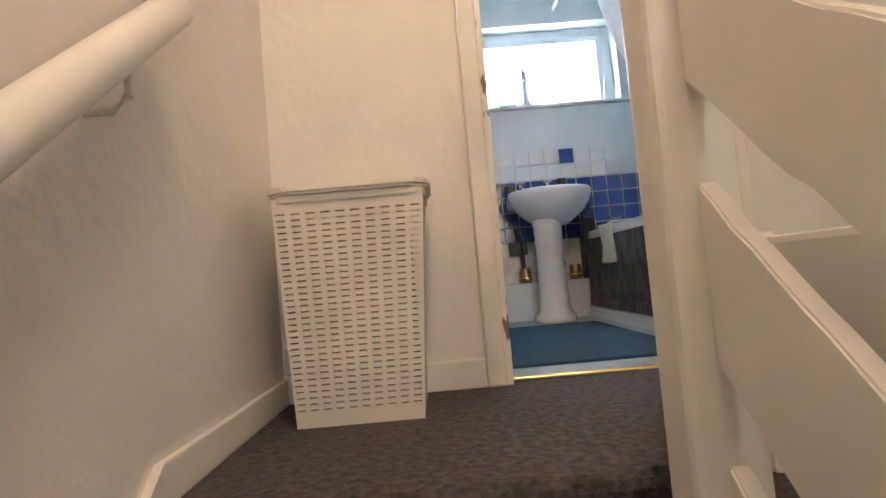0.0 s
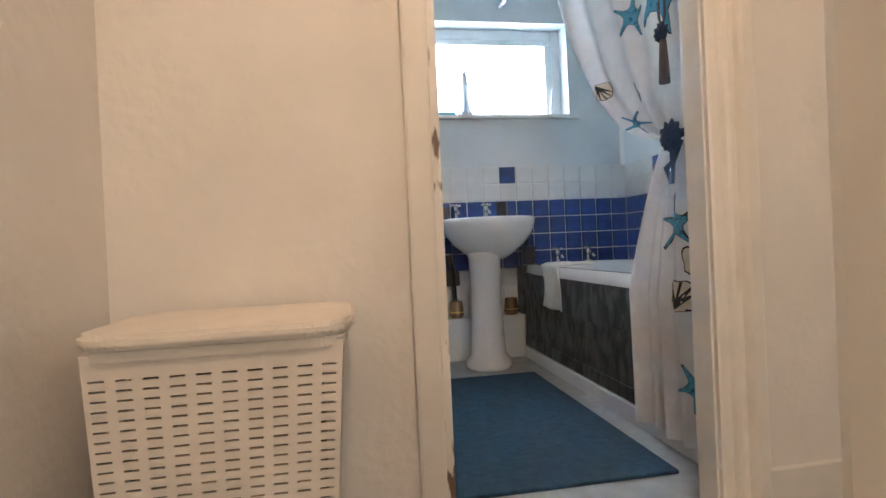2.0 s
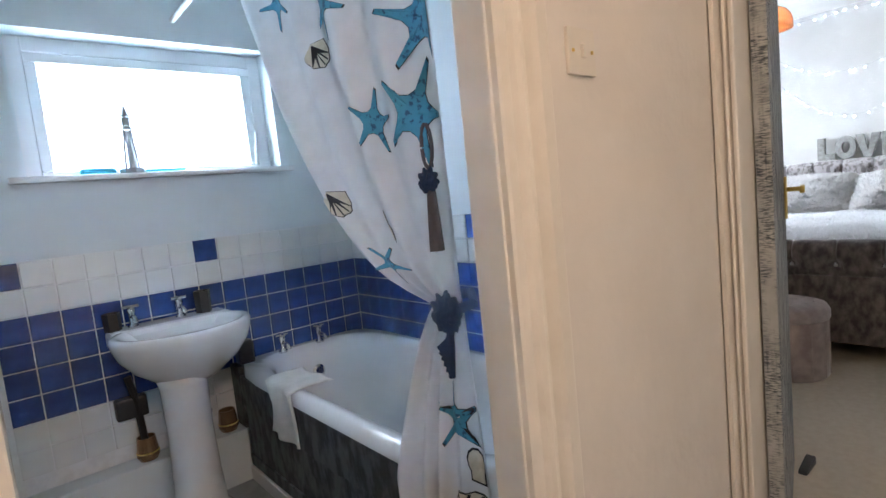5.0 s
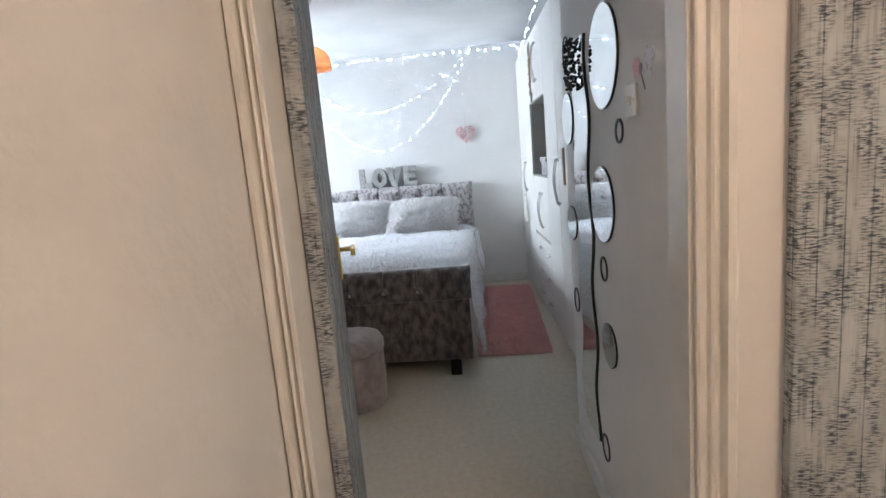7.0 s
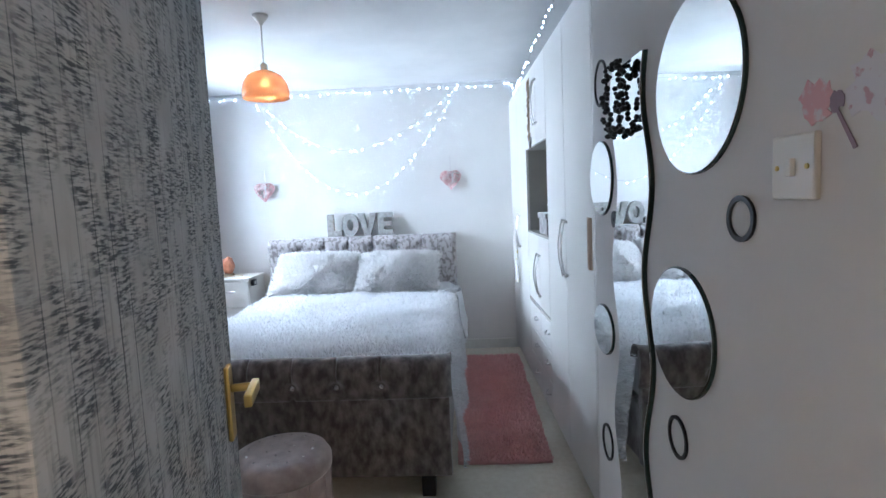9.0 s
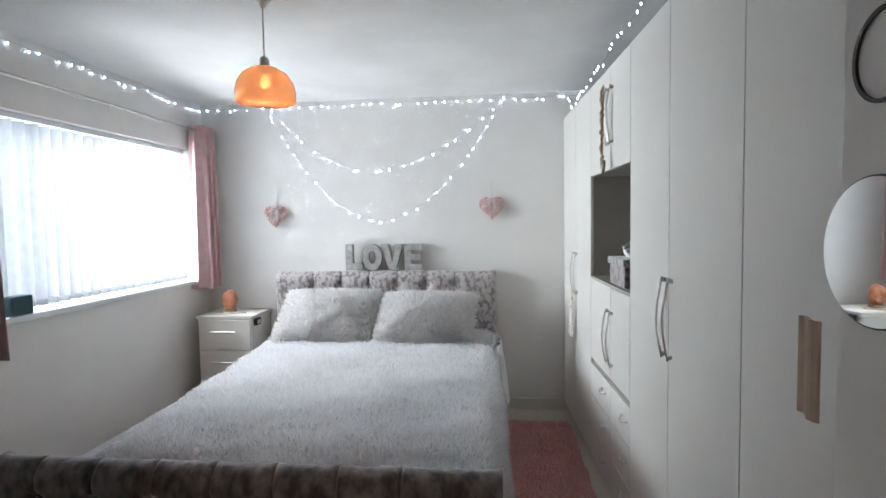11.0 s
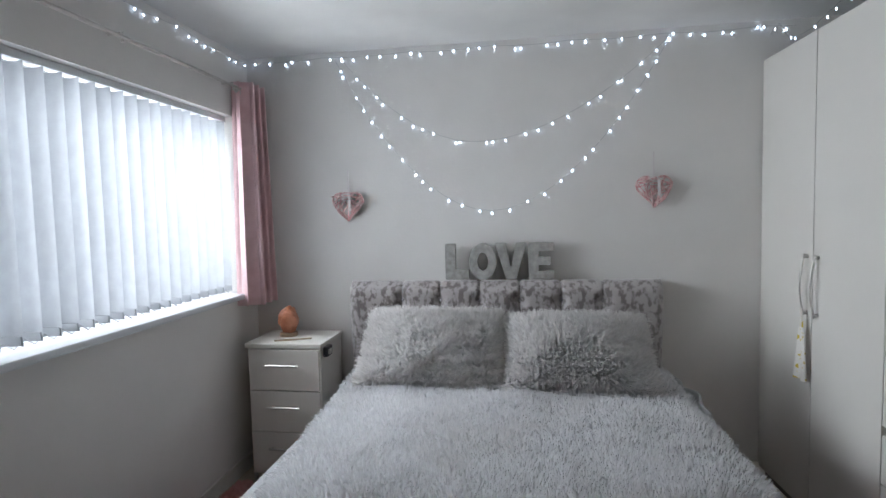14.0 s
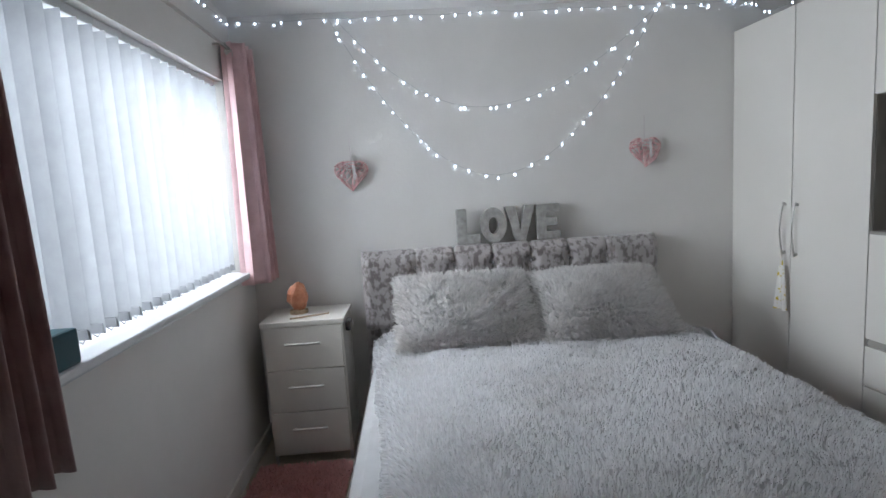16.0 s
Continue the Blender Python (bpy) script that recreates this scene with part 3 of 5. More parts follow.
# switches
def switch(name, m, label):
    """A plate in the local xz plane that faces local -y."""
    t = thing(name, tuple(m.translation), label, "light switch")
    part("plate", box(-0.043, -0.009, -0.043, 0.043, 0, 0.043, 0.003, m), SWITCH, t)
    part("rocker", box(-0.006, -0.016, -0.012, 0.006, -0.008, 0.012, 0.002, m), SWITCH, t)
    for x in (-0.03, 0.03):
        part("screw", lathe([(0.0035, 0), (0.0035, 0.002), (0.001, 0.0025)], steps=10, m=m @ pose(x, -0.009, 0, 90)), BRASS, t)
    return t


switch("light_switch", pose(2.03, 1.745, 1.48), "cream square light switch on the landing wall")
switch("light_switch", pose(3.106, 0.868, 1.531, 0, 0, 180), "white square light switch beside the mirrors")
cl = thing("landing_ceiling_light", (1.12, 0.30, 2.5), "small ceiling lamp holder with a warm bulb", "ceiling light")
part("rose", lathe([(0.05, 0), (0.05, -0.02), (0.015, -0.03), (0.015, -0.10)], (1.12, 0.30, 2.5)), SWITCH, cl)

# ---- bathroom ----
win = thing("bathroom_window", (1.8, 3.9, 1.475), "white plastic window with frosted glass over the basin", "window")
for n, b in (("frame", box(BX0, 3.87, BZ0, BX0 + 0.06, 3.93, BZ1, 0.005)), ("frame", box(BX1 - 0.06, 3.87, BZ0, BX1, 3.93, BZ1, 0.005)), ("frame", box(BX0 + 0.06, 3.87, BZ1 - 0.06, BX1 - 0.06, 3.93, BZ1, 0.005)), ("frame", box(BX0 + 0.06, 3.87, BZ0, BX1 - 0.06, 3.93, BZ0 + 0.03, 0.005)),
             ("sash", box(BX0 + 0.06, 3.855, BZ1 - 0.105, BX1 - 0.06, 3.9, BZ1 - 0.065, 0.006)), ("sash", box(BX1 - 0.11, 3.855, BZ0 + 0.03, BX1 - 0.065, 3.9, BZ1 - 0.105, 0.006)), ("sash", box(BX0 + 0.06, 3.855, BZ0 + 0.03, BX0 + 0.10, 3.9, BZ1 - 0.105, 0.006))):
    part(n, b, UPVC, win)
pane = part("pane", box(BX0 + 0.06, 3.892, BZ0 + 0.03, BX1 - 0.06, 3.898, BZ1 - 0.06), FROST, win, "bright frosted pane")
part("stay", bar([(BX1 - 0.085, 3.85, 1.50), (BX1 - 0.07, 3.84, 1.66)], 0.008), UPVC, win)
setting("window_sill_bathroom", box(BX0 - 0.06, 3.72, BZ0 - 0.025, BX1 + 0.06, 3.88, BZ0, 0.008), UPVC, "white tiled window sill of the bathroom", "sill")
lh = thing("toy_lighthouse", (1.66, 3.77, 1.475), "small wooden model lighthouse on the window sill", "ornament")
part("base", lathe([(0.05, 0), (0.05, 0.02), (0.038, 0.022)], (1.66, 3.77, 1.475), 8), SILVER, lh)
for a in range(4):
    part("strut", bar([(1.66 + 0.036 * math.cos(a * 1.57 + 0.6), 3.77 + 0.036 * math.sin(a * 1.57 + 0.6), 1.495), (1.66 + 0.018 * math.cos(a * 1.57 + 0.6), 3.77 + 0.018 * math.sin(a * 1.57 + 0.6), 1.66)], 0.005, 6), SILVER, lh)
part("tower", lathe([(0.02, 0.02), (0.014, 0.18)], (1.66, 3.77, 1.475), 10), SILVER, lh)
part("gallery", lathe([(0.03, 0.185), (0.03, 0.195), (0.02, 0.2), (0.02, 0.235), (0.028, 0.24), (0.012, 0.268), (0.004, 0.29)], (1.66, 3.77, 1.475), 12), SILVER, lh)
solo("aqua_bottle", box(1.47, 3.775, 1.475, 1.60, 3.815, 1.505, 0.012), AQUA, "bright aqua plastic bottle lying on the sill", "bottle")
solo("aqua_tray", box(1.71, 3.79, 1.475, 1.88, 3.82, 1.492, 0.006), AQUA, "flat aqua plastic tray on the sill", "tray")

# basin
CX, CY = 1.69, 3.47
basin = thing("wash_basin", (CX, 3.5, 0), "white ceramic pedestal wash basin", "basin")
prof = [(0.09, 0.60), (0.13, 0.625), (0.20, 0.68), (0.245, 0.74), (0.262, 0.79), (0.265, 0.815), (0.258, 0.828), (0.235, 0.828), (0.215, 0.81), (0.17, 0.74), (0.08, 0.70), (0.02, 0.695)]
part("bowl", lathe(prof, (CX, CY, 0), 40, squash=(1, 0.83)), CERAMIC, basin, smooth=True)
part("ledge", box(CX - 0.24, 3.58, 0.74, CX + 0.24, 3.742, 0.832, 0.025), CERAMIC, basin)
part("pedestal", lathe([(0.125, 0), (0.13, 0.02), (0.125, 0.045), (0.10, 0.075), (0.092, 0.2), (0.085, 0.4), (0.09, 0.60), (0.10, 0.64)], (CX - 0.035, 3.45, 0), 28), CERAMIC, basin, smooth=True)


def tap(x, y, z, parent, s=1.0):
    b = lathe([(0.022, 0), (0.02, 0.012), (0.013, 0.016), (0.012, 0.06), (0.016, 0.065), (0.016, 0.075), (0.006, 0.085)], (x, y, z), 14)
    tube(b, [(x, y, z + 0.045), (x, y - 0.05, z + 0.05), (x, y - 0.085, z + 0.035)], 0.009)
    t = part("tap", b, CHROME, parent, "chrome tap", True)
    c = bar([(x - 0.03, y, z + 0.088), (x + 0.03, y, z + 0.088)], 0.006)
    tube(c, [(x, y - 0.03, z + 0.088), (x, y + 0.03, z + 0.088)], 0.006)
    part("cross_handle", c, CHROME, t)


tap(CX - 0.145, 3.65, 0.83, basin)
tap(CX + 0.04, 3.65, 0.83, basin)
solo("black_tumbler", lathe([(0.034, 0), (0.036, 0.10), (0.031, 0.10), (0.03, 0.02)], (1.83, 3.66, 0.83), 6), BLACK, "black faceted tumbler on the basin", "tumbler")
solo("black_soap_dish", lathe([(0.032, 0), (0.034, 0.075), (0.03, 0.075), (0.028, 0.02)], (1.475, 3.66, 0.83), 6), BLACK, "black pot at the back of the basin", "pot")

# bath
bath = thing("bath", (2.3, 2.9, 0), "white bath with a dark grey wooden side panel", "bath")
BW0, BW1, BY0, BY1, BZ = 1.93, 2.69, 1.99, 3.742, 0.55


def tub(u, v):
    a = 2 * math.pi * u
    k = [1.0, 0.985, 0.86, 0.80, 0.74, 0.62, 0.0][round(v * 6)]
    h = [-0.05, 0.0, 0.0, -0.03, -0.22, -0.36, -0.37][round(v * 6)]
    c, s = math.cos(a), math.sin(a)
    p = 8.0 if k > 0.9 else 4.0
    r = (abs(c) ** p + abs(s) ** p) ** (-1 / p)
    return ((BW0 + BW1) / 2 + c * r * k * (BW1 - BW0) / 2, (BY0 + BY1) / 2 + s * r * (k if k > 0.9 else k + 0.07 * (k > 0)) * (BY1 - BY0) / 2, BZ + h)


part("tub", grid(64, 6, tub), CERAMIC, bath, smooth=True)
part("side_panel", box(BW0 + 0.012, BY0, 0.07, BW0 + 0.03, BY1 - 0.11, 0.505), PANEL, bath, "dark grey distressed wooden panel")
part("upper_panel", prism([(BY0, 0.505), (BY0, 0.36)] + [(BY0 + (BY1 - 0.11 - BY0) * k / 40, 0.375 - 0.045 * math.sin(math.pi * k / 40) - 0.012 * math.sin(k * 0.9) ** 4) for k in range(1, 40)] + [(BY1 - 0.11, 0.36), (BY1 - 0.11, 0.505)], "x", BW0 + 0.002, BW0 + 0.014, 0.002), PANEL, bath, "shaped dark grey apron")
part("lower_rail", box(BW0 + 0.004, BY0, 0.07, BW0 + 0.014, BY1 - 0.11, 0.125, 0.003), PANEL, bath)
part("plinth", box(BW0 - 0.005, BY0, 0.0, BW0 + 0.012, BY1 - 0.11, 0.065, 0.004), UPVC, bath, "white plinth strip")
part("end_box", box(BW0, BY1 - 0.11, 0.25, BW0 + 0.06, BY1, 0.545, 0.004), PANEL, bath)
tap(2.17, 3.66, BZ, bath)
tap(2.37, 3.66, BZ, bath)
part("overflow", lathe([(0.032, 0), (0.032, 0.006), (0.02, 0.012)], steps=20, m=pose(2.29, 3.545, 0.44, 75)), CHROME, bath, "round chrome overflow")
tw = grid(16, 22, lambda u, v: (1.985 - 0.05 - (0.012 * math.sin(u * 9 + v * 3)) - (0.02 if v > 0.3 else 0) + max(0, 0.3 - v) * 0.5, 3.02 + 0.25 * u + 0.012 * math.sin(v * 7), (0.567 + 0.008 * math.sin(u * 7) if v < 0.3 else 0.567 - (v - 0.3) * 0.32)), (0.012, 0, -0.006))
solo("hand_towel", tw, TOWEL, "white towel hung over the bath edge", "towel", smooth=True)
sb = thing("black_bottle", (1.985, 3.66, 0.55), "black pump bottle on the bath corner", "bottle")
part("body", box(1.945, 3.63, 0.55, 2.02, 3.70, 0.66, 0.012), BLACK, sb)
part("pump", bar([(1.985, 3.665, 0.66), (1.985, 3.665, 0.71), (1.985, 3.62, 0.745)], 0.012), BLACK, sb)
solo("shower_hose", bar([(1.50, 3.70, 0.62), (1.52, 3.70, 0.5), (1.53, 3.70, 0.25)], 0.015), BLACK, "black pipe behind the basin", "pipe")
solo("under_basin_box", box(1.44, 3.69, 0.44, 1.56, 3.744, 0.53, 0.01), BLACK, "black box under the basin", "box")
for x, y in ((1.87, 3.69), (1.53, 3.69)):
    c = thing("copper_holder", (x, y, 0.25), "small copper glass holder on the boxing", "candle holder")
    part("glass", lathe([(0.035, 0), (0.045, 0.02), (0.036, 0.10), (0.032, 0.10), (0.03, 0.01)], (x, y, 0.25), 18), CUP, c)
    part("band", lathe([(0.042, 0.03), (0.046, 0.035), (0.042, 0.04)], (x, y, 0.25), 18), BRASS, c)
solo("valve_wheel", lathe([(0.03, 0), (0.03, 0.012), (0.018, 0.02)], steps=18, m=pose(1.79, 3.744, 0.36, 90)), BLACK, "round black valve cap on the wall", "cap")
solo("bath_mat", box(1.17, 1.985, 0.0, 1.835, 3.22, 0.012, 0.004), BLUEMAT, "dark blue pile bathroom carpet mat", "mat")

# shower curtain, tied back to the wall
def drape(u, v):
    z = 2.12 - v * 2.06
    fold = math.sin(u * 26) * 0.6 + math.sin(u * 11 + 1) * 0.4
    if z > 1.0:
        s = (2.12 - z) / 1.12
        w = (1 - s) ** 0.45
        y = 2.035 + u * (0.07 + 0.93 * w)
        x = 1.90 + fold * (0.012 + 0.022 * (1 - abs(2 * s - 1))) + 0.03 * s
    else:
        s = (1.0 - z) / 0.94
        y = 2.035 - 0.08 * s + u * (0.07 + 0.27 * min(1, s * 1.9) ** 0.7)
        x = 1.93 + fold * (0.012 + 0.02 * min(1, s * 2)) - 0.035 * s
    return Vector((x, y, z))


sc = thing("shower_curtain", (1.93, 2.1, 0.06), "white shower curtain printed with blue starfish and shells, tied back", "shower curtain")
cloth = part("cloth", grid(110, 80, drape), CURTAIN, sc, smooth=True)
part("curtain_rail", bar([(1.90, 1.87, 2.14), (1.90, 3.74, 2.14)], 0.012), UPVC, sc, "white curtain rail")


def printed(name, outline, u0, v0, mat, turn, size, off=0.005):
    """A flat print that follows the cloth."""
    e = 0.004
    su = max((drape(u0 + e, v0) - drape(u0 - e, v0)).length / (2 * e), 0.25)
    sv = (drape(u0, v0 + e) - drape(u0, v0 - e)).length / (2 * e)
    bm = bmesh.new()
    ca, sa = math.cos(turn), math.sin(turn)
    rings = []
    for k in range(0, 4):
        ring = []
        for a, b in outline:
            a, b = a * size * k / 3, b * size * k / 3
            a, b = a * ca - b * sa, a * sa + b * ca
            p = drape(min(1, max(0, u0 + a / su)), v0 + b / sv)
            ring.append(bm.verts.new(p + Vector((-off, 0, 0))))
        rings.append(ring)
    n = len(outline)
    for q, s in zip(rings, rings[1:]):
        for i in range(n):
            bm.faces.new((q[i], q[(i + 1) % n], s[(i + 1) % n], s[i]))
    bmesh.ops.remove_doubles(bm, verts=bm.verts, dist=1e-5)
    part(name, bm, mat, cloth)


STAR = [(r * math.cos(a), r * math.sin(a)) for k in range(5) for r, a in ((0.34, 2 * math.pi * (k - 0.5) / 5), (0.42, 2 * math.pi * (k - 0.2) / 5), (0.95, 2 * math.pi * (k - 0.045) / 5), (1.0, 2 * math.pi * (k + 0.03) / 5), (0.42, 2 * math.pi * (k + 0.2) / 5))]
FAN = [(0, -0.6)] + [(math.sin(a) * (1 + 0.05 * math.sin(a * 9)), math.cos(a) * (1 + 0.05 * math.sin(a * 9)) * 0.9) for a in np.linspace(1.9, -1.9, 16)]
for u0, v0, turn, size in ((0.34, 0.33, 1.9, 0.085), (0.12, 0.333, 0.5, 0.125), (0.72, 0.505, 0.3, 0.075), (0.05, 0.235, 0.9, 0.12), (0.22, 0.678, 1.0, 0.09), (0.10, 0.915, 0.2, 0.075), (0.45, 0.17, 0.3, 0.10), (0.75, 0.12, 1.2, 0.09), (0.25, 0.07, 0.1, 0.1)):
    printed("starfish_edge", STAR, u0, v0, INK, turn, size * 1.05)
    printed("starfish_print", STAR, u0, v0, SEABLUE, turn, size, 0.0065)
for u0, v0, turn, size in ((0.86, 0.419, 0.2, 0.06), (0.60, 0.215, 0.4, 0.05), (0.17, 0.79, 2.9, 0.062)):
    printed("shell_edge", FAN, u0, v0, INK, turn, size * 1.06)
    printed("shell_print", FAN, u0, v0, SHELL, turn, size, 0.0065)
    for q in (-0.9, -0.45, 0, 0.45, 0.9):
        printed("shell_line", [(0.03, -0.5), (math.sin(q) + 0.05, math.cos(q) * 0.9), (math.sin(q) - 0.05, math.cos(q) * 0.9), (-0.03, -0.5)], u0, v0, INK, turn, size * 0.98, 0.008)
CONE = [(0.5 * math.cos(a) * (1.2 if math.sin(a) > 0 else 0.8), math.sin(a)) for a in np.linspace(0, 6.0, 14)]
for u0, v0 in ((0.47, 0.457), (0.08, 0.735)):
    printed("shell_edge", CONE, u0, v0, INK, 0.3, 0.050)
    printed("shell_print", CONE, u0, v0, SHELL, 0.3, 0.044, 0.0065)
tie = thing("curtain_tieback", (1.92, 2.03, 0.98), "navy corded curtain tieback with a rosette", "tieback")


def petals(at, r, folds, thick):
    """A ruffled ball of gathered cord."""
    bm = bmesh.new()
    bmesh.ops.create_icosphere(bm, subdivisions=4, radius=1)
    for v in bm.verts:
        a, h = math.atan2(v.co.z, v.co.y), v.co.x
        k = 1 + 0.16 * math.sin(folds * a + 5 * h) + 0.10 * math.sin(2.3 * folds * h + 3 * a) + 0.12 * noise.noise(v.co * 3.0)
        v.co = Vector((at[0] + h * thick * 1.6 * k, at[1] + v.co.y * r * 1.35 * k, at[2] + v.co.z * r * 1.35 * k))
    return bm


part("rosette", petals((1.885, 2.035, 0.985), 0.030, 8, 0.011), NAVY, tie, smooth=True)
part("cord", bar([(1.90, 2.04, 0.99), (1.95, 2.12, 1.0), (1.98, 2.05, 1.01), (1.93, 1.99, 1.0), (1.90, 2.04, 0.98)], 0.012), NAVY, tie)
for k in range(6):
    part("strand", bar([(1.885 + 0.006 * k, 2.03, 0.97), (1.88 + 0.006 * k, 2.022 + 0.009 * k, 0.91), (1.875 + 0.004 * k, 2.025 + 0.012 * k, 0.84 + 0.010 * k)], 0.008, 6), NAVY, tie)
ts = thing("navy_tassel", (1.86, 2.0, 1.14), "navy and grey tassel hanging by the curtain", "tassel")
part("loop", bar([(1.85, 2.0 + 0.016 * math.cos(a), 1.345 + 0.045 * math.sin(a)) for a in np.linspace(0, 6.2, 14)], 0.004, 6), GREYTASSEL, ts)
part("head", petals((1.845, 2.0, 1.275), 0.018, 7, 0.008), NAVY, ts, smooth=True)
part("skirt", lathe([(0.016, 0), (0.014, 0.05), (0.010, 0.12), (0.007, 0.135)], (1.85, 2.0, 1.128), 12), GREYTASSEL, ts)

# ---- laundry basket ----
def basket():
    t = thing("laundry_basket", (0.73, 1.58, 0), "cream plastic laundry basket with rows of slots", "laundry basket")
    H = 0.553

    def corner(z):
        k = z / H
        return 0.573 - 0.022 * k, 0.878 + 0.04 * k, 1.452 - 0.02 * k, 1.715

    vs, fs = [], []

    def side(fn, cols, rows):
        """A wall fn(u, z) -> (point, outward normal), cut by rows of slots."""
        for r in range(rows):
            z0, z1 = 0.035 + (H - 0.065) * r / rows, 0.035 + (H - 0.065) * (r + 1) / rows
            for c in range(cols):
                u0, u1 = c / cols, (c + 1) / cols
                us = (u0, u0 + 0.2 / cols, u1 - 0.2 / cols, u1)
                zs = (z0, z0 + 0.39 * (z1 - z0), z1 - 0.39 * (z1 - z0), z1)
                for i in range(3):
                    for j in range(3):
                        if i == 1 and j == 1:
                            continue
                        k = len(vs)
                        for a, b in ((i, j), (i + 1, j), (i + 1, j + 1), (i, j + 1)):
                            vs.append(fn(us[a], zs[b]))
                        fs.append((k, k + 1, k + 2, k + 3))
        for za, zb in ((0.0, 0.035), (H - 0.03, H)):
            k = len(vs)
            vs.extend([fn(0, za), fn(1, za), fn(1, zb), fn(0, zb)])
            fs.append((k, k + 1, k + 2, k + 3))

    side(lambda u, z: (corner(z)[0] + u * (corner(z)[1] - corner(z)[0]), corner(z)[2], z), 10, 33)
    side(lambda u, z: (corner(z)[1], corner(z)[2] + u * (corner(z)[3] - corner(z)[2]), z), 7, 33)
    side(lambda u, z: (corner(z)[0], corner(z)[2] + u * (corner(z)[3] - corner(z)[2]), z), 7, 33)
    side(lambda u, z: (corner(z)[0] + u * (corner(z)[1] - corner(z)[0]), corner(z)[3], z), 10, 33)
    me = bpy.data.meshes.new("body")
    me.from_pydata(vs, [], fs)
    me.materials.append(PLASTIC)
    ob = new("body", me)
    ob.parent = t
    ob.matrix_parent_inverse = Matrix.Translation((-0.73, -1.58, 0))
    md = ob.modifiers.new("thickness", "SOLIDIFY")
    md.thickness = 0.003
    md.offset = 0
    # filler behind the slots; their shade is put into its brown colour
    part("liner", box(0.592, 1.468, 0.012, 0.872, 1.70, 0.50, 0.02), SHADEIN, t, "laundry bag inside, the shade put into its brown colour")

    def rounded(x0, y0, x1, y1, r, z0, z1, bevel):
        return prism([(cx + r * math.cos(a), cy + r * math.sin(a)) for cx, cy, a0 in ((x1 - r, y0 + r, -1.571), (x1 - r, y1 - r, 0), (x0 + r, y1 - r, 1.571), (x0 + r, y0 + r, 3.142)) for a in np.linspace(a0, a0 + 1.571, 9)], "z", z0, z1, bevel)

    part("rim", rounded(0.542, 1.424, 0.926, 1.722, 0.045, H - 0.012, H + 0.008, 0.003), PLASTIC, t)
    part("lid", rounded(0.530, 1.410, 0.939, 1.726, 0.075, H + 0.008, H + 0.030, 0.007), PLASTIC, t, "cream lid")


basket()

# ---- bedroom: window, blind and curtains ----
bwin = thing("bedroom_window", (6.5, 4.2, WZ0), "wide white plastic window behind the blind", "window")
for n, b in (("frame", box(WX0, 4.17, WZ0, WX0 + 0.07, 4.24, WZ1)), ("frame", box(WX1 - 0.07, 4.17, WZ0, WX1, 4.24, WZ1)), ("frame", box(WX0 + 0.07, 4.17, WZ1 - 0.07, WX1 - 0.07, 4.24, WZ1)), ("frame", box(WX0 + 0.07, 4.17, WZ0, WX1 - 0.07, 4.24, WZ0 + 0.07))):
    part(n, b, UPVC, bwin)
setting("window_sill_bedroom", box(WX0 - 0.05, 3.945, WZ0 - 0.035, WX1 + 0.02, 4.17, WZ0, 0.01), UPVC, "white painted window sill", "sill")
blind = thing("vertical_blind", (6.5, 4.07, 1.2), "white vertical slat blind, closed", "blind")
part("headrail", box(WX0 + 0.01, 4.045, WZ1 - 0.035, WX1 - 0.01, 4.10, WZ1, 0.005), UPVC, blind)
NS = 22
for i in range(NS):
    cx = WX0 + 0.07 + (WX1 - WX0 - 0.14) * i / (NS - 1)
    m = Matrix.Translation((cx, 4.072, 0)) @ Matrix.Rotation(radians(-82 + 3 * math.sin(i * 2.1)), 4, "Z")
    s = part("slat", grid(6, 8, lambda u, v: m @ Vector(((u - 0.5) * 0.102, 0.014 * math.sin(math.pi * u), WZ0 + 0.02 + 0.002 * math.sin(i * 3.1) + v * (WZ1 - WZ0 - 0.06)))), SLAT, blind, smooth=True)
    part("weight", box(-0.042, -0.001, WZ0 + 0.022, 0.042, 0.0085, WZ0 + 0.055, 0, m), SLAT, s)
for i in range(NS - 1):
    x0 = WX0 + 0.07 + (WX1 - WX0 - 0.14) * i / (NS - 1)
    x1 = WX0 + 0.07 + (WX1 - WX0 - 0.14) * (i + 1) / (NS - 1)
    part("chain", bar([(x0 + 0.03, 4.042, WZ0 + 0.042), ((x0 + x1) / 2 + 0.03, 4.04, WZ0 + 0.014), (x1 + 0.03, 4.042, WZ0 + 0.042)], 0.0022, 5), WIRE, blind)
pole = thing("curtain_pole", (6.5, 3.93, 2.40), "thin grey metal curtain pole", "curtain pole")
part("pole", bar([(5.30, 3.93, 2.395), (7.585, 3.93, 2.395)], 0.009, 10), STEEL, pole)
for x in (5.5, 6.42, 7.3):
    part("bracket", bar([(x, 3.93, 2.37), (x, 3.93, 2.41), (x, 4.0, 2.41)], 0.007), STEEL, pole)


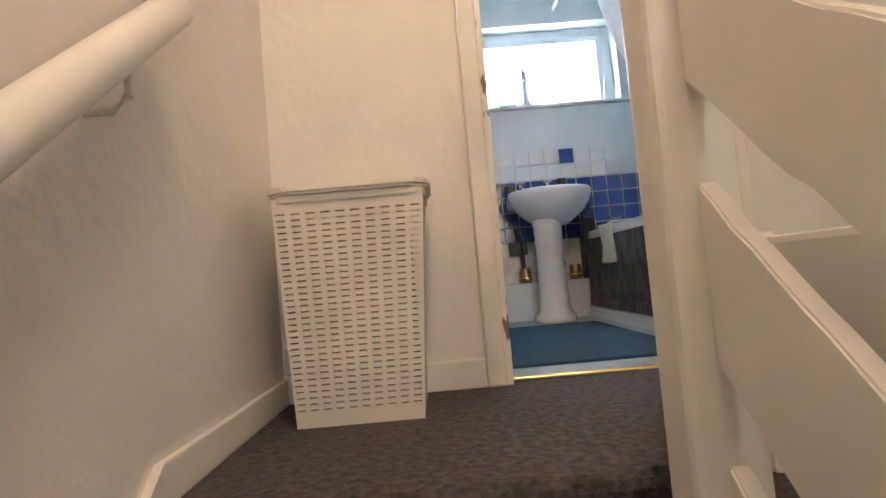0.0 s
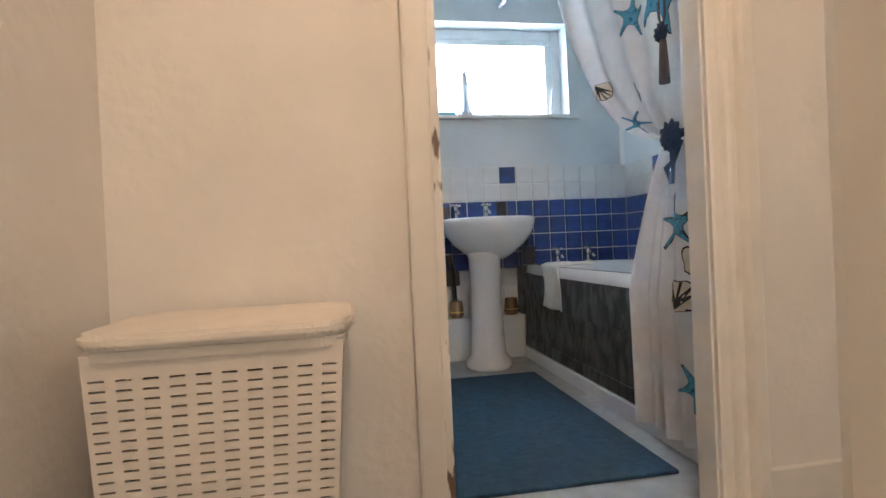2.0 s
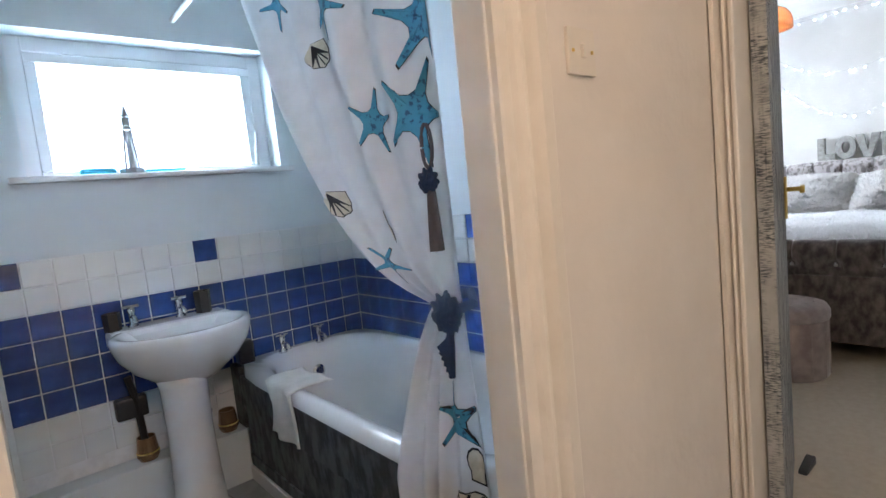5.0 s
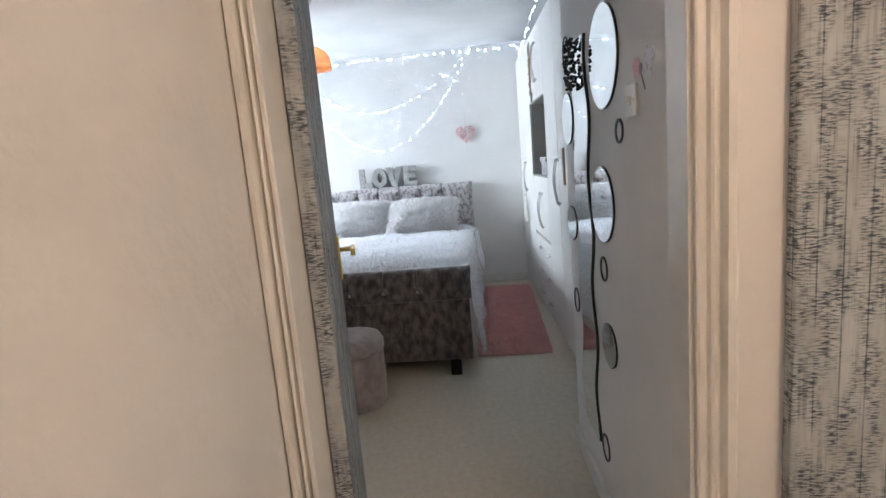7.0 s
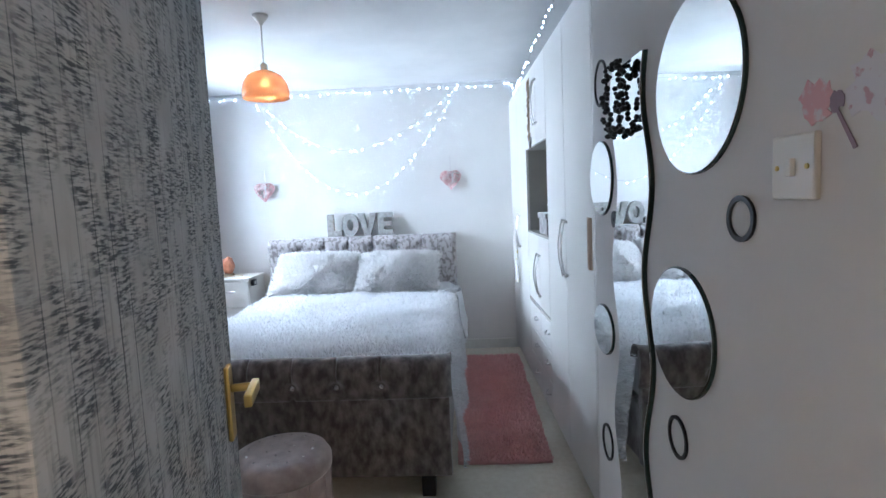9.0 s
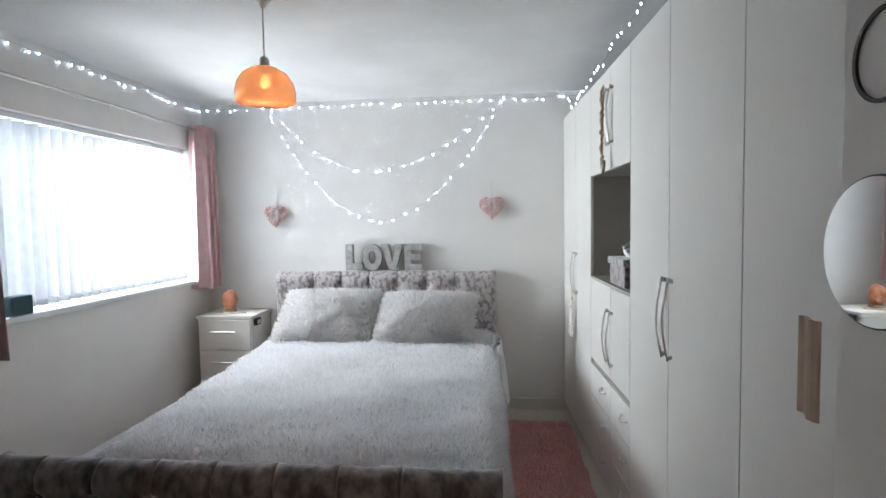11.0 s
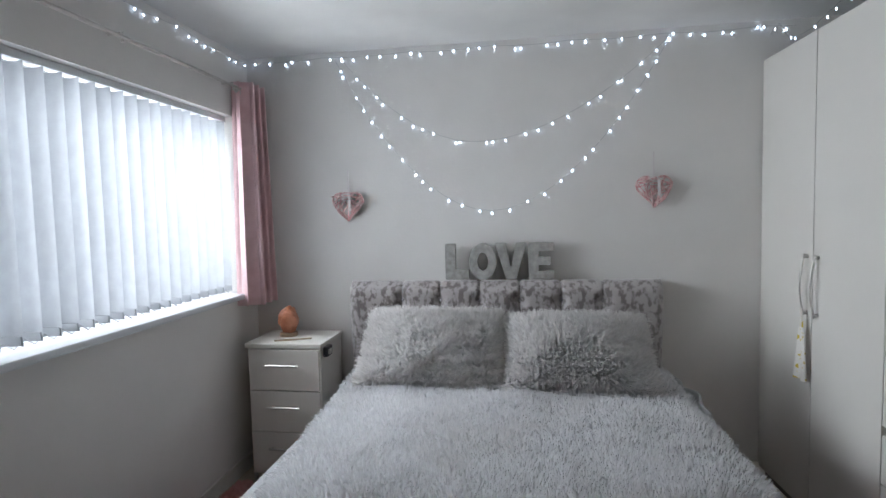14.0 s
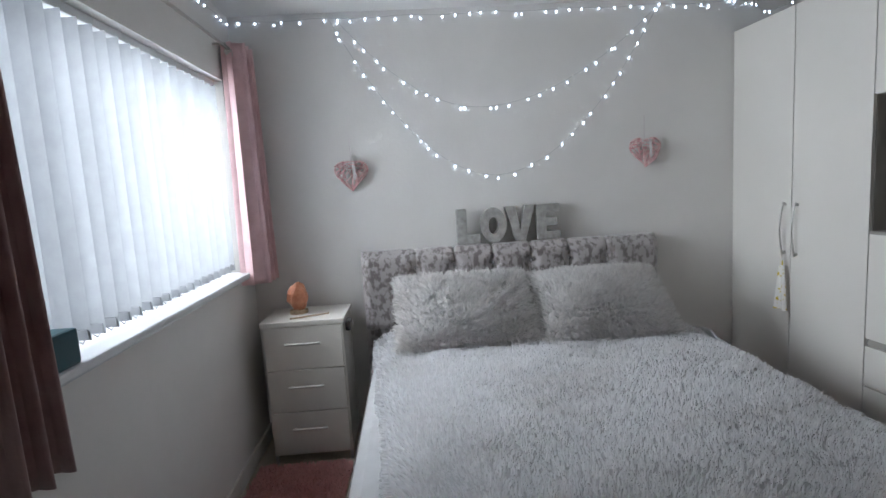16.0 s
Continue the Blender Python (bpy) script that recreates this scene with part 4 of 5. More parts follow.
def curtain(x0, x1, y, z0, z1, waves, mat, label, lean=0.0):
    t = thing("curtain", ((x0 + x1) / 2, y, z0), label, "curtain")

    def fn(u, v):
        z = z0 + v * (z1 - z0)
        spread = 1.0 + 0.18 * (1 - v)
        xm = (x0 + x1) / 2
        x = xm + (u - 0.5) * (x1 - x0) * spread + lean * (1 - v)
        return Vector((x + 0.012 * math.sin(u * waves * 12.6), y + (0.062 + 0.02 * (1 - v)) * math.sin(u * waves * 6.283), z))
    part("cloth", grid(70, 24, fn, (0, 0.004, 0)), mat, t, smooth=True)
    for k in range(waves):
        p = fn((k + 0.0) / waves + 0.02, 0.955)
        part("eyelet", lathe([(0.026, -0.003), (0.028, 0), (0.026, 0.003), (0.013, 0.003), (0.013, -0.003)], steps=20, m=Matrix.Translation(p) @ pose(0, 0, 0, 70, 0, 70)), STEEL, t, "dark metal eyelet")
    return t


curtain(7.35, 7.56, 3.915, 1.06, 2.435, 3, PINKVELVET, "pink velvet curtain bunched at the window end")
curtain(5.30, 5.485, 3.905, 0.95, 2.435, 3, DARKERPINK, "darker pink velvet curtain bunched at the near window end", 0.02)
solo("teal_box", box(5.66, 3.955, WZ0, 5.79, 4.03, WZ0 + 0.105, 0.01), TEAL, "dark teal box on the window sill", "box")

setting("backdrop", box(3.6, 5.3, -0.6, 9.2, 5.32, 3.4), glow("overcast_daylight", (0.86, 0.93, 1.0), 1.6), "plain bright overcast daylight outside the window", "backdrop")

# ---- bed ----
bed = thing("bed", (6.2, 2.38, 0), "grey crushed velvet sleigh bed with buttoned ends", "bed")
YB0, YB1 = 1.44, 3.31


def tufted(y, z, ys, zs, deep):
    """How far a padded face stands back at the seams and buttons."""
    d = 0.0
    for b in ys:
        d = max(d, deep * 0.6 * math.exp(-((y - b) / 0.009) ** 2))
        d = max(d, deep * math.exp(-(((y - b) / 0.035) ** 2 + ((z - zs) / 0.035) ** 2)))
    return d


HBY = [YB0 + 0.335 + 0.24 * k for k in range(6)]


def headface(u, v):
    y = YB0 + u * (YB1 - YB0)
    L = v * 1.28
    edge = min(u, 1 - u) * (YB1 - YB0)
    back = 0.03 * max(0, 1 - edge / 0.05) ** 2
    if L < 1.0:
        x, z = 7.475, 0.10 + L
        x -= 0.02 * max(0, (L - 0.7) / 0.3)
    else:
        a = (L - 1.0) / 0.28 * math.pi
        x, z = 7.515 - 0.06 * math.cos(a), 1.10 + 0.092 * math.sin(a)
    if 0.6 < L < 1.05:
        x += tufted(y, z, HBY, 1.075, 0.045) - 0.016
    if L >= 1.05:
        z -= tufted(y, 5, HBY, 0, 0.02)
    return Vector((x + back, y, z))


part("headboard", grid(300, 60, headface), VELVET, bed, "buttoned rolled headboard in light crushed velvet", True)
part("headboard_core", box(7.50, YB0 + 0.02, 0.10, 7.58, YB1 - 0.02, 1.12, 0.02), VELVETDARK, bed)
for b in HBY:
    part("headboard_stud", lathe([(0.013, 0), (0.015, 0.005), (0.005, 0.014)], steps=10, m=pose(7.484, b, 1.075, 0, -90)), CRYSTAL, bed, "crystal stud")
FBY = [YB0 + 0.335 + 0.227 * k for k in range(7)]


def footface(u, v):
    y = YB0 - 0.02 + u * (YB1 - YB0 + 0.04)
    L = v * 0.80
    edge = min(u, 1 - u) * 1.9
    back = 0.03 * max(0, 1 - edge / 0.045) ** 2
    x, z = 4.90, 0.50
    a = L / 0.80
    if a < 0.45:
        k = a / 0.45
        x, z = 4.925 - 0.045 * math.sin(k * math.pi * 0.5) ** 0.6, 0.52 + 0.14 * k
    else:
        k = (a - 0.45) / 0.55 * math.pi
        x, z = 4.945 - 0.065 * math.cos(k), 0.66 + 0.082 * math.sin(k)
    lat = tufted(y, z, FBY, 0.595, 0.05)
    if z < 0.575:
        lat = min(lat, 0.012) * (abs(z - 0.575) < 0.05)
    return Vector((x + lat + back, y, z - (0.3 * lat if z > 0.7 else 0)))


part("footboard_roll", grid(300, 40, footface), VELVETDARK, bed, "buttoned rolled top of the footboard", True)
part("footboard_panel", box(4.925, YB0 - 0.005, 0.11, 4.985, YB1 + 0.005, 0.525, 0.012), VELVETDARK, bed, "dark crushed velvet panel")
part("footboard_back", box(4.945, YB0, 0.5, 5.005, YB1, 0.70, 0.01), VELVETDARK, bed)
for b in FBY:
    part("footboard_stud", lathe([(0.014, 0), (0.016, 0.006), (0.005, 0.016)], steps=10, m=pose(4.912, b, 0.595, 0, -90)), CRYSTAL, bed, "crystal stud")
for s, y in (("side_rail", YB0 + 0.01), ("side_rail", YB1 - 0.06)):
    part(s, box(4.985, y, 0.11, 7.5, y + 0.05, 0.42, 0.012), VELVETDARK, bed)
for x, y in ((4.93, YB0 + 0.12), (4.93, YB1 - 0.12), (7.45, YB0 + 0.1), (7.45, YB1 - 0.1)):
    part("leg", box(x, y - 0.035, 0, x + 0.07, y + 0.035, 0.11, 0.006), BLACK, bed, "black block foot")
part("mattress", box(5.0, YB0 + 0.06, 0.36, 7.45, YB1 - 0.06, 0.62, 0.05), SHEET, bed, "mattress in a grey sheet")


TY0 = YB0 + 0.03


def cover(u, v):
    """u runs along the bed from foot to pillows, v across and down both sides."""
    x = 5.005 + u * 2.35
    far = 3.05 + 0.085 * (x - 5.5)
    w = far - TY0
    drop0, drop1 = 0.58 - 0.14 * u, 0.36
    s = v * (w + drop0 + drop1) - drop0
    wob = 0.016 * noise.noise((x * 3.1, s * 3.1, 0.3)) + 0.01 * noise.noise((x * 8, s * 8, 2.0))
    if s < 0:
        d = -s
        y = TY0 - 0.025 - 0.045 * min(1, d / 0.5) - 0.022 * math.sin(x * 9) * min(1, d / 0.3) + wob
        z = 0.685 - d
    elif s > w:
        d = s - w
        y = far + 0.03 + 0.03 * min(1, d / 0.4) + 0.02 * math.sin(x * 8) * min(1, d / 0.3) + wob
        z = 0.685 - d
    else:
        y = TY0 + s
        e = min(s, w - s)
        z = 0.71 + wob * 1.4 + 0.015 * math.sin(math.pi * s / w) - 0.05 * max(0, 1 - e / 0.08) ** 2 - 0.02 * max(0, 1 - u / 0.05)
        y += (0.035 * (max(0, 1 - s / 0.1)) * -1) + 0.03 * max(0, 1 - (w - s) / 0.1)
    return Vector((x, y, z))


throw = thing("fur_throw", (6.0, 2.38, 0.7), "shaggy white and grey fur throw spread over the bed", "throw")
part("throw_cloth", grid(60, 80, cover), FURWHITE, throw, smooth=True)


def spots_on(fn, n, seed, flip=1.0):
    rng = random.Random(seed)
    out = []
    for _ in range(n):
        u, v = rng.random() * 0.995, rng.random() * 0.995
        p = fn(u, v)
        nrm = (fn(u + 0.004, v) - p).cross(fn(u, v + 0.004) - p)
        if nrm.length > 1e-9:
            out.append((p, nrm.normalized() * flip))
    return out


fur("throw_fur", FURWHITE, throw, spots_on(cover, 100000, 3), 0.024, 0.0024, 1.0, 4, "long soft fur", 0.034)


def pillow(y0, y1, x_low, z_low, x_top, z_top, fat, seed, label):
    c = Vector(((x_low + x_top) / 2, (y0 + y1) / 2, (z_low + z_top) / 2))
    up = Vector((x_top - x_low, 0, z_top - z_low))
    h = up.length / 2
    up.normalize()
    side = Vector((0, 1, 0))
    out = up.cross(side).normalized()
    if out.x > 0:
        out = -out
    w = (y1 - y0) / 2

    def fn(u, v):
        a, b = 2 * u - 1, 2 * v - 1
        f = max(0.0, (1 - a * a) * (1 - b * b)) ** 0.42
        return c + side * a * w * (1 - 0.05 * (1 - b * b)) + up * b * h * (1 - 0.10 * (1 - a * a)) + out * (f * fat + 0.012 * noise.noise((a * 3 + seed, b * 3, 0)))

    def rear(u, v):
        p = fn(u, v)
        d = (p - c).dot(out)
        return p - out * d * 1.6

    t = thing("fur_pillow", (c.x, c.y, z_low), label, "pillow", "pillows on the bed")
    part("front", grid(28, 22, fn), FURGREY, t, smooth=True)
    part("back", grid(28, 22, rear), FURGREY, t, smooth=True)
    spots = []
    for p, n in spots_on(fn, 20000, seed):
        spots.append((p, n if n.dot(out) > 0 else -n))
    fur("pillow_fur", FURGREY, t, spots, 0.044, 0.0036, 0.9, seed + 1, "long grey tipped fur", 0.03)


pillow(2.34, 3.11, 6.90, 0.71, 7.30, 1.02, 0.12, 11, "shaggy grey tipped fur pillow leaning on the headboard")
pillow(1.60, 2.33, 6.86, 0.70, 7.27, 1.00, 0.13, 21, "shaggy pale fur pillow leaning on the headboard")
solo("folded_sheet", grid(20, 30, lambda u, v: Vector((6.75 + 0.65 * u, 1.415 - 0.05 * v + 0.015 * math.sin(u * 14 + v * 3), 0.69 - 0.36 * v + 0.02 * math.sin(u * 6))), (0.0, 0.01, 0)), SHEET, "pale grey bed sheet hanging at the bed side", "sheet", smooth=True)

# letters on the headboard
LZ0, LZ1, LX0, LX1 = 1.195, 1.415, 7.505, 7.56


def letter(name, outlines, label):
    b = None
    for o in outlines:
        q = prism(o, "x", LX0, LX1, 0.003)
        if b is None:
            b = q
        else:
            me = bpy.data.meshes.new("tmp")
            q.to_mesh(me)
            q.free()
            b.from_mesh(me)
            bpy.data.meshes.remove(me)
    return solo(name, b, CONCRETE, label, "letter", "letters above the bed")


def rect(y0, z0, y1, z1):
    return [(y0, z0), (y1, z0), (y1, z1), (y0, z1)]


letter("letter_L", [[(2.705, LZ0), (2.56, LZ0), (2.56, LZ0 + 0.06), (2.642, LZ0 + 0.06), (2.642, LZ1), (2.705, LZ1)]], "grey concrete letter L standing on the headboard")
zc = (LZ0 + LZ1) / 2
N = 28
bo = bmesh.new()
ro = [[bo.verts.new((xx, 2.475 + ry * math.cos(2 * math.pi * k / N), zc + rz * math.sin(2 * math.pi * k / N))) for k in range(N)] for xx, ry, rz in ((LX0, 0.082, 0.110), (LX0, 0.032, 0.055), (LX1, 0.032, 0.055), (LX1, 0.082, 0.110))]
for q in range(4):
    for k in range(N):
        bo.faces.new((ro[q][k], ro[q][(k + 1) % N], ro[(q + 1) % 4][(k + 1) % N], ro[(q + 1) % 4][k]))
solo("letter_O", bo, CONCRETE, "grey concrete letter O standing on the headboard", "letter", "letters above the bed")
letter("letter_V", [[(2.40, LZ1), (2.335, LZ1), (2.305, LZ0 + 0.07), (2.275, LZ1), (2.21, LZ1), (2.275, LZ0), (2.335, LZ0)]], "grey concrete letter V standing on the headboard")
e0, e1 = 2.20, 2.05
letter("letter_E", [[(e0, LZ0), (e1, LZ0), (e1, LZ0 + 0.05), (e0 - 0.06, LZ0 + 0.05), (e0 - 0.06, LZ0 + 0.085), (e1 + 0.02, LZ0 + 0.085), (e1 + 0.02, LZ0 + 0.135), (e0 - 0.06, LZ0 + 0.135), (e0 - 0.06, LZ1 - 0.05), (e1, LZ1 - 0.05), (e1, LZ1), (e0, LZ1)]], "grey concrete letter E standing on the headboard")

# wicker hearts
def heart(y, z, s, seed, label):
    t = thing("wicker_heart", (7.585, y, z), label, "heart decoration", "wicker hearts")
    rng = random.Random(seed)

    def at(a):
        return (y + s * 0.0625 * 16 * math.sin(a) ** 3, z + s * 0.0625 * (13 * math.cos(a) - 5 * math.cos(2 * a) - 2 * math.cos(3 * a) - math.cos(4 * a)))
    part("outline", bar([(7.575, *at(a)) for a in np.linspace(0, 2 * math.pi, 40)], 0.006, 6), WICKER, t)
    for k in range(40):
        a, b = rng.uniform(0, 6.28), rng.uniform(0, 6.28)
        p, q = at(a), at(b)
        d = rng.uniform(0.015, 0.045)
        part("twig", bar([(7.578, *p), (7.585 - d, (p[0] + q[0]) / 2 + rng.uniform(-0.01, 0.01), (p[1] + q[1]) / 2), (7.578, *q)], 0.0042, 5), WICKER, t)
    part("ribbon", add_box(box(7.585, y - 0.004, z + 0.04, 7.588, y + 0.004, z + 0.22), 7.54, y - 0.028, z - 0.04, 7.543, y - 0.012, z + 0.05), RIBBON, t, "white ribbon")
    part("bow", bar([(7.55, y + 0.03 * math.sin(2 * a), z + 0.045 + 0.02 * math.sin(a)) for a in np.linspace(0, 6.28, 24)], 0.004, 6), RIBBON, t)


heart(3.335, 1.675, 0.10, 5, "pink wicker heart with white ribbon hung on the wall")
heart(1.467, 1.715, 0.10, 8, "pink wicker heart with white ribbon on the wall near the wardrobe")

# fairy lights
def string(name, points, n, seed, label):
    """A sagging wire with small bulbs along it."""
    t = thing(name, points[0], label, "fairy lights")
    rng = random.Random(seed)
    pts = [Vector(p) for p in points]
    part("wire", bar(pts, 0.0009, 5), WIRE, t)
    total = [0.0]
    for a, b in zip(pts, pts[1:]):
        total.append(total[-1] + (b - a).length)
    me = None
    for k in range(n):
        d = (k + 0.5 + rng.uniform(-0.42, 0.42)) / n * total[-1]
        i = max(j for j in range(len(pts) - 1) if total[j] <= d)
        p = pts[i].lerp(pts[i + 1], (d - total[i]) / max(1e-6, total[i + 1] - total[i])) + Vector((0, 0, -0.012 + rng.uniform(-0.01, 0.008)))
        if me is None:
            b = lathe([(0.0012, -0.006), (0.0032, -0.002), (0.0032, 0.004), (0.0012, 0.007)], (0, 0, 0), 8)
            me = mesh_of("bulb", b, LED, True)
        ob = new("bulb", me)
        ob.location = p
        ob.parent = t
        ob.matrix_parent_inverse = Matrix.Translation(-Vector(points[0]))
    return t


def sag(a, b, c, n=40):
    """A hanging curve of height through end a, lowest point b and end c in the yz plane of the wall."""
    out = []
    for k in range(n + 1):
        y = a[0] + (c[0] - a[0]) * k / n
        if y > b[0]:
            z = b[1] + (a[1] - b[1]) * abs((y - b[0]) / (a[0] - b[0])) ** 1.9
        else:
            z = b[1] + (c[1] - b[1]) * abs((y - b[0]) / (c[0] - b[0])) ** 1.9
        out.append((7.592, y, z))
    return out


string("fairy_lights", sag((3.36, 2.60), (2.50, 2.04), (1.37, 2.60)), 25, 1, "upper swag of white fairy lights on the wall")
string("fairy_lights", sag((3.40, 2.60), (2.42, 1.615), (1.37, 2.60)), 29, 2, "lower swag of white fairy lights on the wall")
string("fairy_lights", [(7.59, 3.96 - 3.25 * k / 40, CEILING - 0.03 - 0.012 * abs(math.sin(k * 0.5))) for k in range(41)], 36, 3, "white fairy lights along the top of the wall")
string("fairy_lights", [(7.58 - 2.9 * k / 30, 3.985, CEILING - 0.035 - 0.02 * abs(math.sin(k * 0.45))) for k in range(31)], 30, 4, "white fairy lights along the top of the window wall")
string("fairy_lights", [(7.58 - 3.3 * k / 30, 0.85, 2.46 + 0.1 * (k < 2) + 0.02 * math.sin(k * 1.3)) for k in range(31)], 32, 5, "white fairy lights along the top of the wardrobe")

# ---- pendant lamp ----
LX, LY, LB = 5.53, 2.48, 2.16
pl = thing("pendant_lamp", (LX, LY, CEILING), "amber dome pendant lamp on a short cord, lit", "pendant lamp")
part("ceiling_rose", lathe([(0.045, 0), (0.045, -0.012), (0.02, -0.04), (0.008, -0.06)], (LX, LY, CEILING), 20), SWITCH, pl)
part("cord", bar([(LX, LY, CEILING - 0.05), (LX, LY, LB + 0.19)], 0.004, 8), SWITCH, pl)
part("holder", lathe([(0.012, 0.205), (0.022, 0.195), (0.022, 0.15), (0.018, 0.12)], (LX, LY, LB), 16), SWITCH, pl)
part("shade", lathe([(0.135, 0.0), (0.136, 0.045), (0.125, 0.09), (0.10, 0.128), (0.06, 0.152), (0.022, 0.16), (0.02, 0.156), (0.058, 0.148), (0.097, 0.124), (0.121, 0.088), (0.132, 0.045), (0.131, 0.0)], (LX, LY, LB), 40), SHADE, pl, "amber glass dome", True)
part("bulb", lathe([(0.004, 0.066), (0.018, 0.072), (0.022, 0.09), (0.016, 0.11), (0.012, 0.12)], (LX, LY, LB), 16), FILAMENT, pl, "warm glowing bulb", True)

# ---- nightstand ----
ns = thing("nightstand", (7.4, 3.64, 0), "white three drawer nightstand on steel legs", "nightstand")
part("carcass", box(7.222, 3.415, 0.055, 7.58, 3.873, 0.83, 0.004), NSWHITE, ns)
part("top", box(7.205, 3.405, 0.83, 7.585, 3.883, 0.858, 0.005), NSWHITE, ns)
for k in range(3):
    z0 = 0.075 + 0.252 * k
    dr = part("drawer_front", box(7.206, 3.425, z0, 7.222, 3.863, z0 + 0.244, 0.003), NSWHITE, ns)
    hz = z0 + 0.15
    h = bar([(7.182, 3.545, hz), (7.182, 3.745, hz)], 0.007, 10)
    for y in (3.56, 3.73):
        tube(h, [(7.206, y, hz), (7.182, y, hz)], 0.005, 8)
    part("bar_handle", h, STEEL, dr, "steel bar handle")
for x in (7.225, 7.56):
    for y in (3.418, 3.855):
        part("leg", box(x, y, 0, x + 0.018, y + 0.018, 0.83), STEEL, ns, "steel leg")
sl = thing("salt_lamp", (7.42, 3.70, 0.858), "rough pink salt lamp on the nightstand", "salt lamp")
part("base", lathe([(0.055, 0), (0.055, 0.02), (0.05, 0.022)], (7.42, 3.70, 0.858), 18), DRIFT, sl)
bs = bmesh.new()
bmesh.ops.create_icosphere(bs, subdivisions=3, radius=1)
for v in bs.verts:
    k = 1 + 0.22 * noise.noise(v.co * 1.7) + 0.08 * noise.noise(v.co * 5)
    v.co = Vector((7.42 + v.co.x * 0.055 * k, 3.70 + v.co.y * 0.06 * k, 0.96 + v.co.z * 0.088 * k))
part("salt_rock", bs, SALT, sl)
solo("incense_stick", bar([(7.30, 3.50, 0.872), (7.26, 3.72, 0.862)], 0.005, 6), DRIFT, "thin wooden stick on the nightstand", "stick")
cl2 = thing("black_clip", (7.27, 3.40, 0.8), "black plastic clip on the nightstand side", "clip")
part("body", box(7.225, 3.375, 0.775, 7.315, 3.404, 0.835, 0.01), BLACK, cl2)
part("tab", box(7.24, 3.366, 0.79, 7.28, 3.376, 0.82, 0.003), STEEL, cl2)

# ---- stool, rugs, doorstop ----
st = thing("storage_stool", (4.60, 2.185, 0), "round pink grey velvet storage stool with studded lid", "stool")
SC = (4.60, 2.185, 0)
part("drum", lathe([(0.205, 0.0), (0.212, 0.01), (0.212, 0.33), (0.205, 0.335)], SC, 40), STOOLVELVET, st, smooth=True)
part("lid", lathe([(0.215, 0.335), (0.222, 0.345), (0.222, 0.385), (0.205, 0.415), (0.15, 0.43), (0.05, 0.433), (0.004, 0.433)], SC, 40), STOOLVELVET, st, "padded lid", True)
for k in range(18):
    r, a = (0.06, k * 1.047) if k < 6 else (0.145, k * 0.524)
    part("stud", lathe([(0.006, 0), (0.005, 0.004), (0.001, 0.006)], (SC[0] + r * math.cos(a), SC[1] + r * math.sin(a), 0.429), 8), CRYSTAL, st, "crystal stud")
for k in range(14):
    a = k * 6.283 / 14
    part("seam", bar([(SC[0] + 0.2135 * math.cos(a), SC[1] + 0.2135 * math.sin(a), 0.012), (SC[0] + 0.2135 * math.cos(a), SC[1] + 0.2135 * math.sin(a), 0.33)], 0.0025, 5), STOOLVELVET, st)


def rug(x0, y0, x1, y1, seed, label):
    t = thing("pink_rug", ((x0 + x1) / 2, (y0 + y1) / 2, 0), label, "rug", "pink rugs beside the bed")

    def fn(u, v):
        x, y = x0 + u * (x1 - x0), y0 + v * (y1 - y0)
        e = min(u * (x1 - x0), (1 - u) * (x1 - x0), v * (y1 - y0), (1 - v) * (y1 - y0))
        return Vector((x + 0.012 * noise.noise((y * 6, seed, 0)), y + 0.012 * noise.noise((x * 6, seed, 1)), 0.016 + 0.012 * min(1, e / 0.03) + 0.005 * noise.noise((x * 9, y * 9, seed))))
    part("rug_body", grid(60, 24, fn, (0, 0, -0.014)), PINKRUG, t, smooth=True)
    fur("rug_fur", PINKRUG, t, spots_on(fn, 18000, seed), 0.020, 0.0032, 1.0, seed, "soft pink pile", 0.04)


rug(5.24, 0.885, 7.25, 1.42, 31, "soft pink fur rug between the bed and the wardrobe")
rug(5.6, 3.42, 7.17, 3.95, 33, "soft pink fur rug between the bed and the window")
solo("door_stop", prism([(3.43, 0), (3.55, 0), (3.55, 0.035), (3.45, 0.012)], "y", 1.78, 1.815, 0.003), BLACK, "black wedge door stop on the carpet", "door stop")

# ---- wardrobe ----
WF, WTOP = 0.858, 2.42


def bow(x, z0, z1, y=WF):
    """A bowed bar handle, upright."""
    b = bar([(x, y + 0.004, z0 + 0.01)] + [(x, y + 0.014 + 0.022 * math.sin(math.pi * k / 10), z0 + (z1 - z0) * k / 10) for k in range(11)] + [(x, y + 0.004, z1 - 0.01)], 0.0052, 8)
    for z in (z0 + 0.012, z1 - 0.012):
        tube(b, [(x, y, z), (x, y + 0.018, z)], 0.0085, 10)
    return b


wr = thing("wardrobe", (5.9, 0.55, 0), "cream fitted wardrobe with doors, drawers and an open niche", "wardrobe")
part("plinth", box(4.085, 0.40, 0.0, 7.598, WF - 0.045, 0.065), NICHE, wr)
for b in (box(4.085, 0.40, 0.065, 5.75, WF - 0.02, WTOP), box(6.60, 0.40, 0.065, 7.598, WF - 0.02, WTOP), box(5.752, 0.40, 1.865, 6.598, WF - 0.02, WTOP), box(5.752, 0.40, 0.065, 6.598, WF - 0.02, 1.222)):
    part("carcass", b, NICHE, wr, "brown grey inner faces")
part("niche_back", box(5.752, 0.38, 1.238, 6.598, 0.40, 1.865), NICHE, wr)


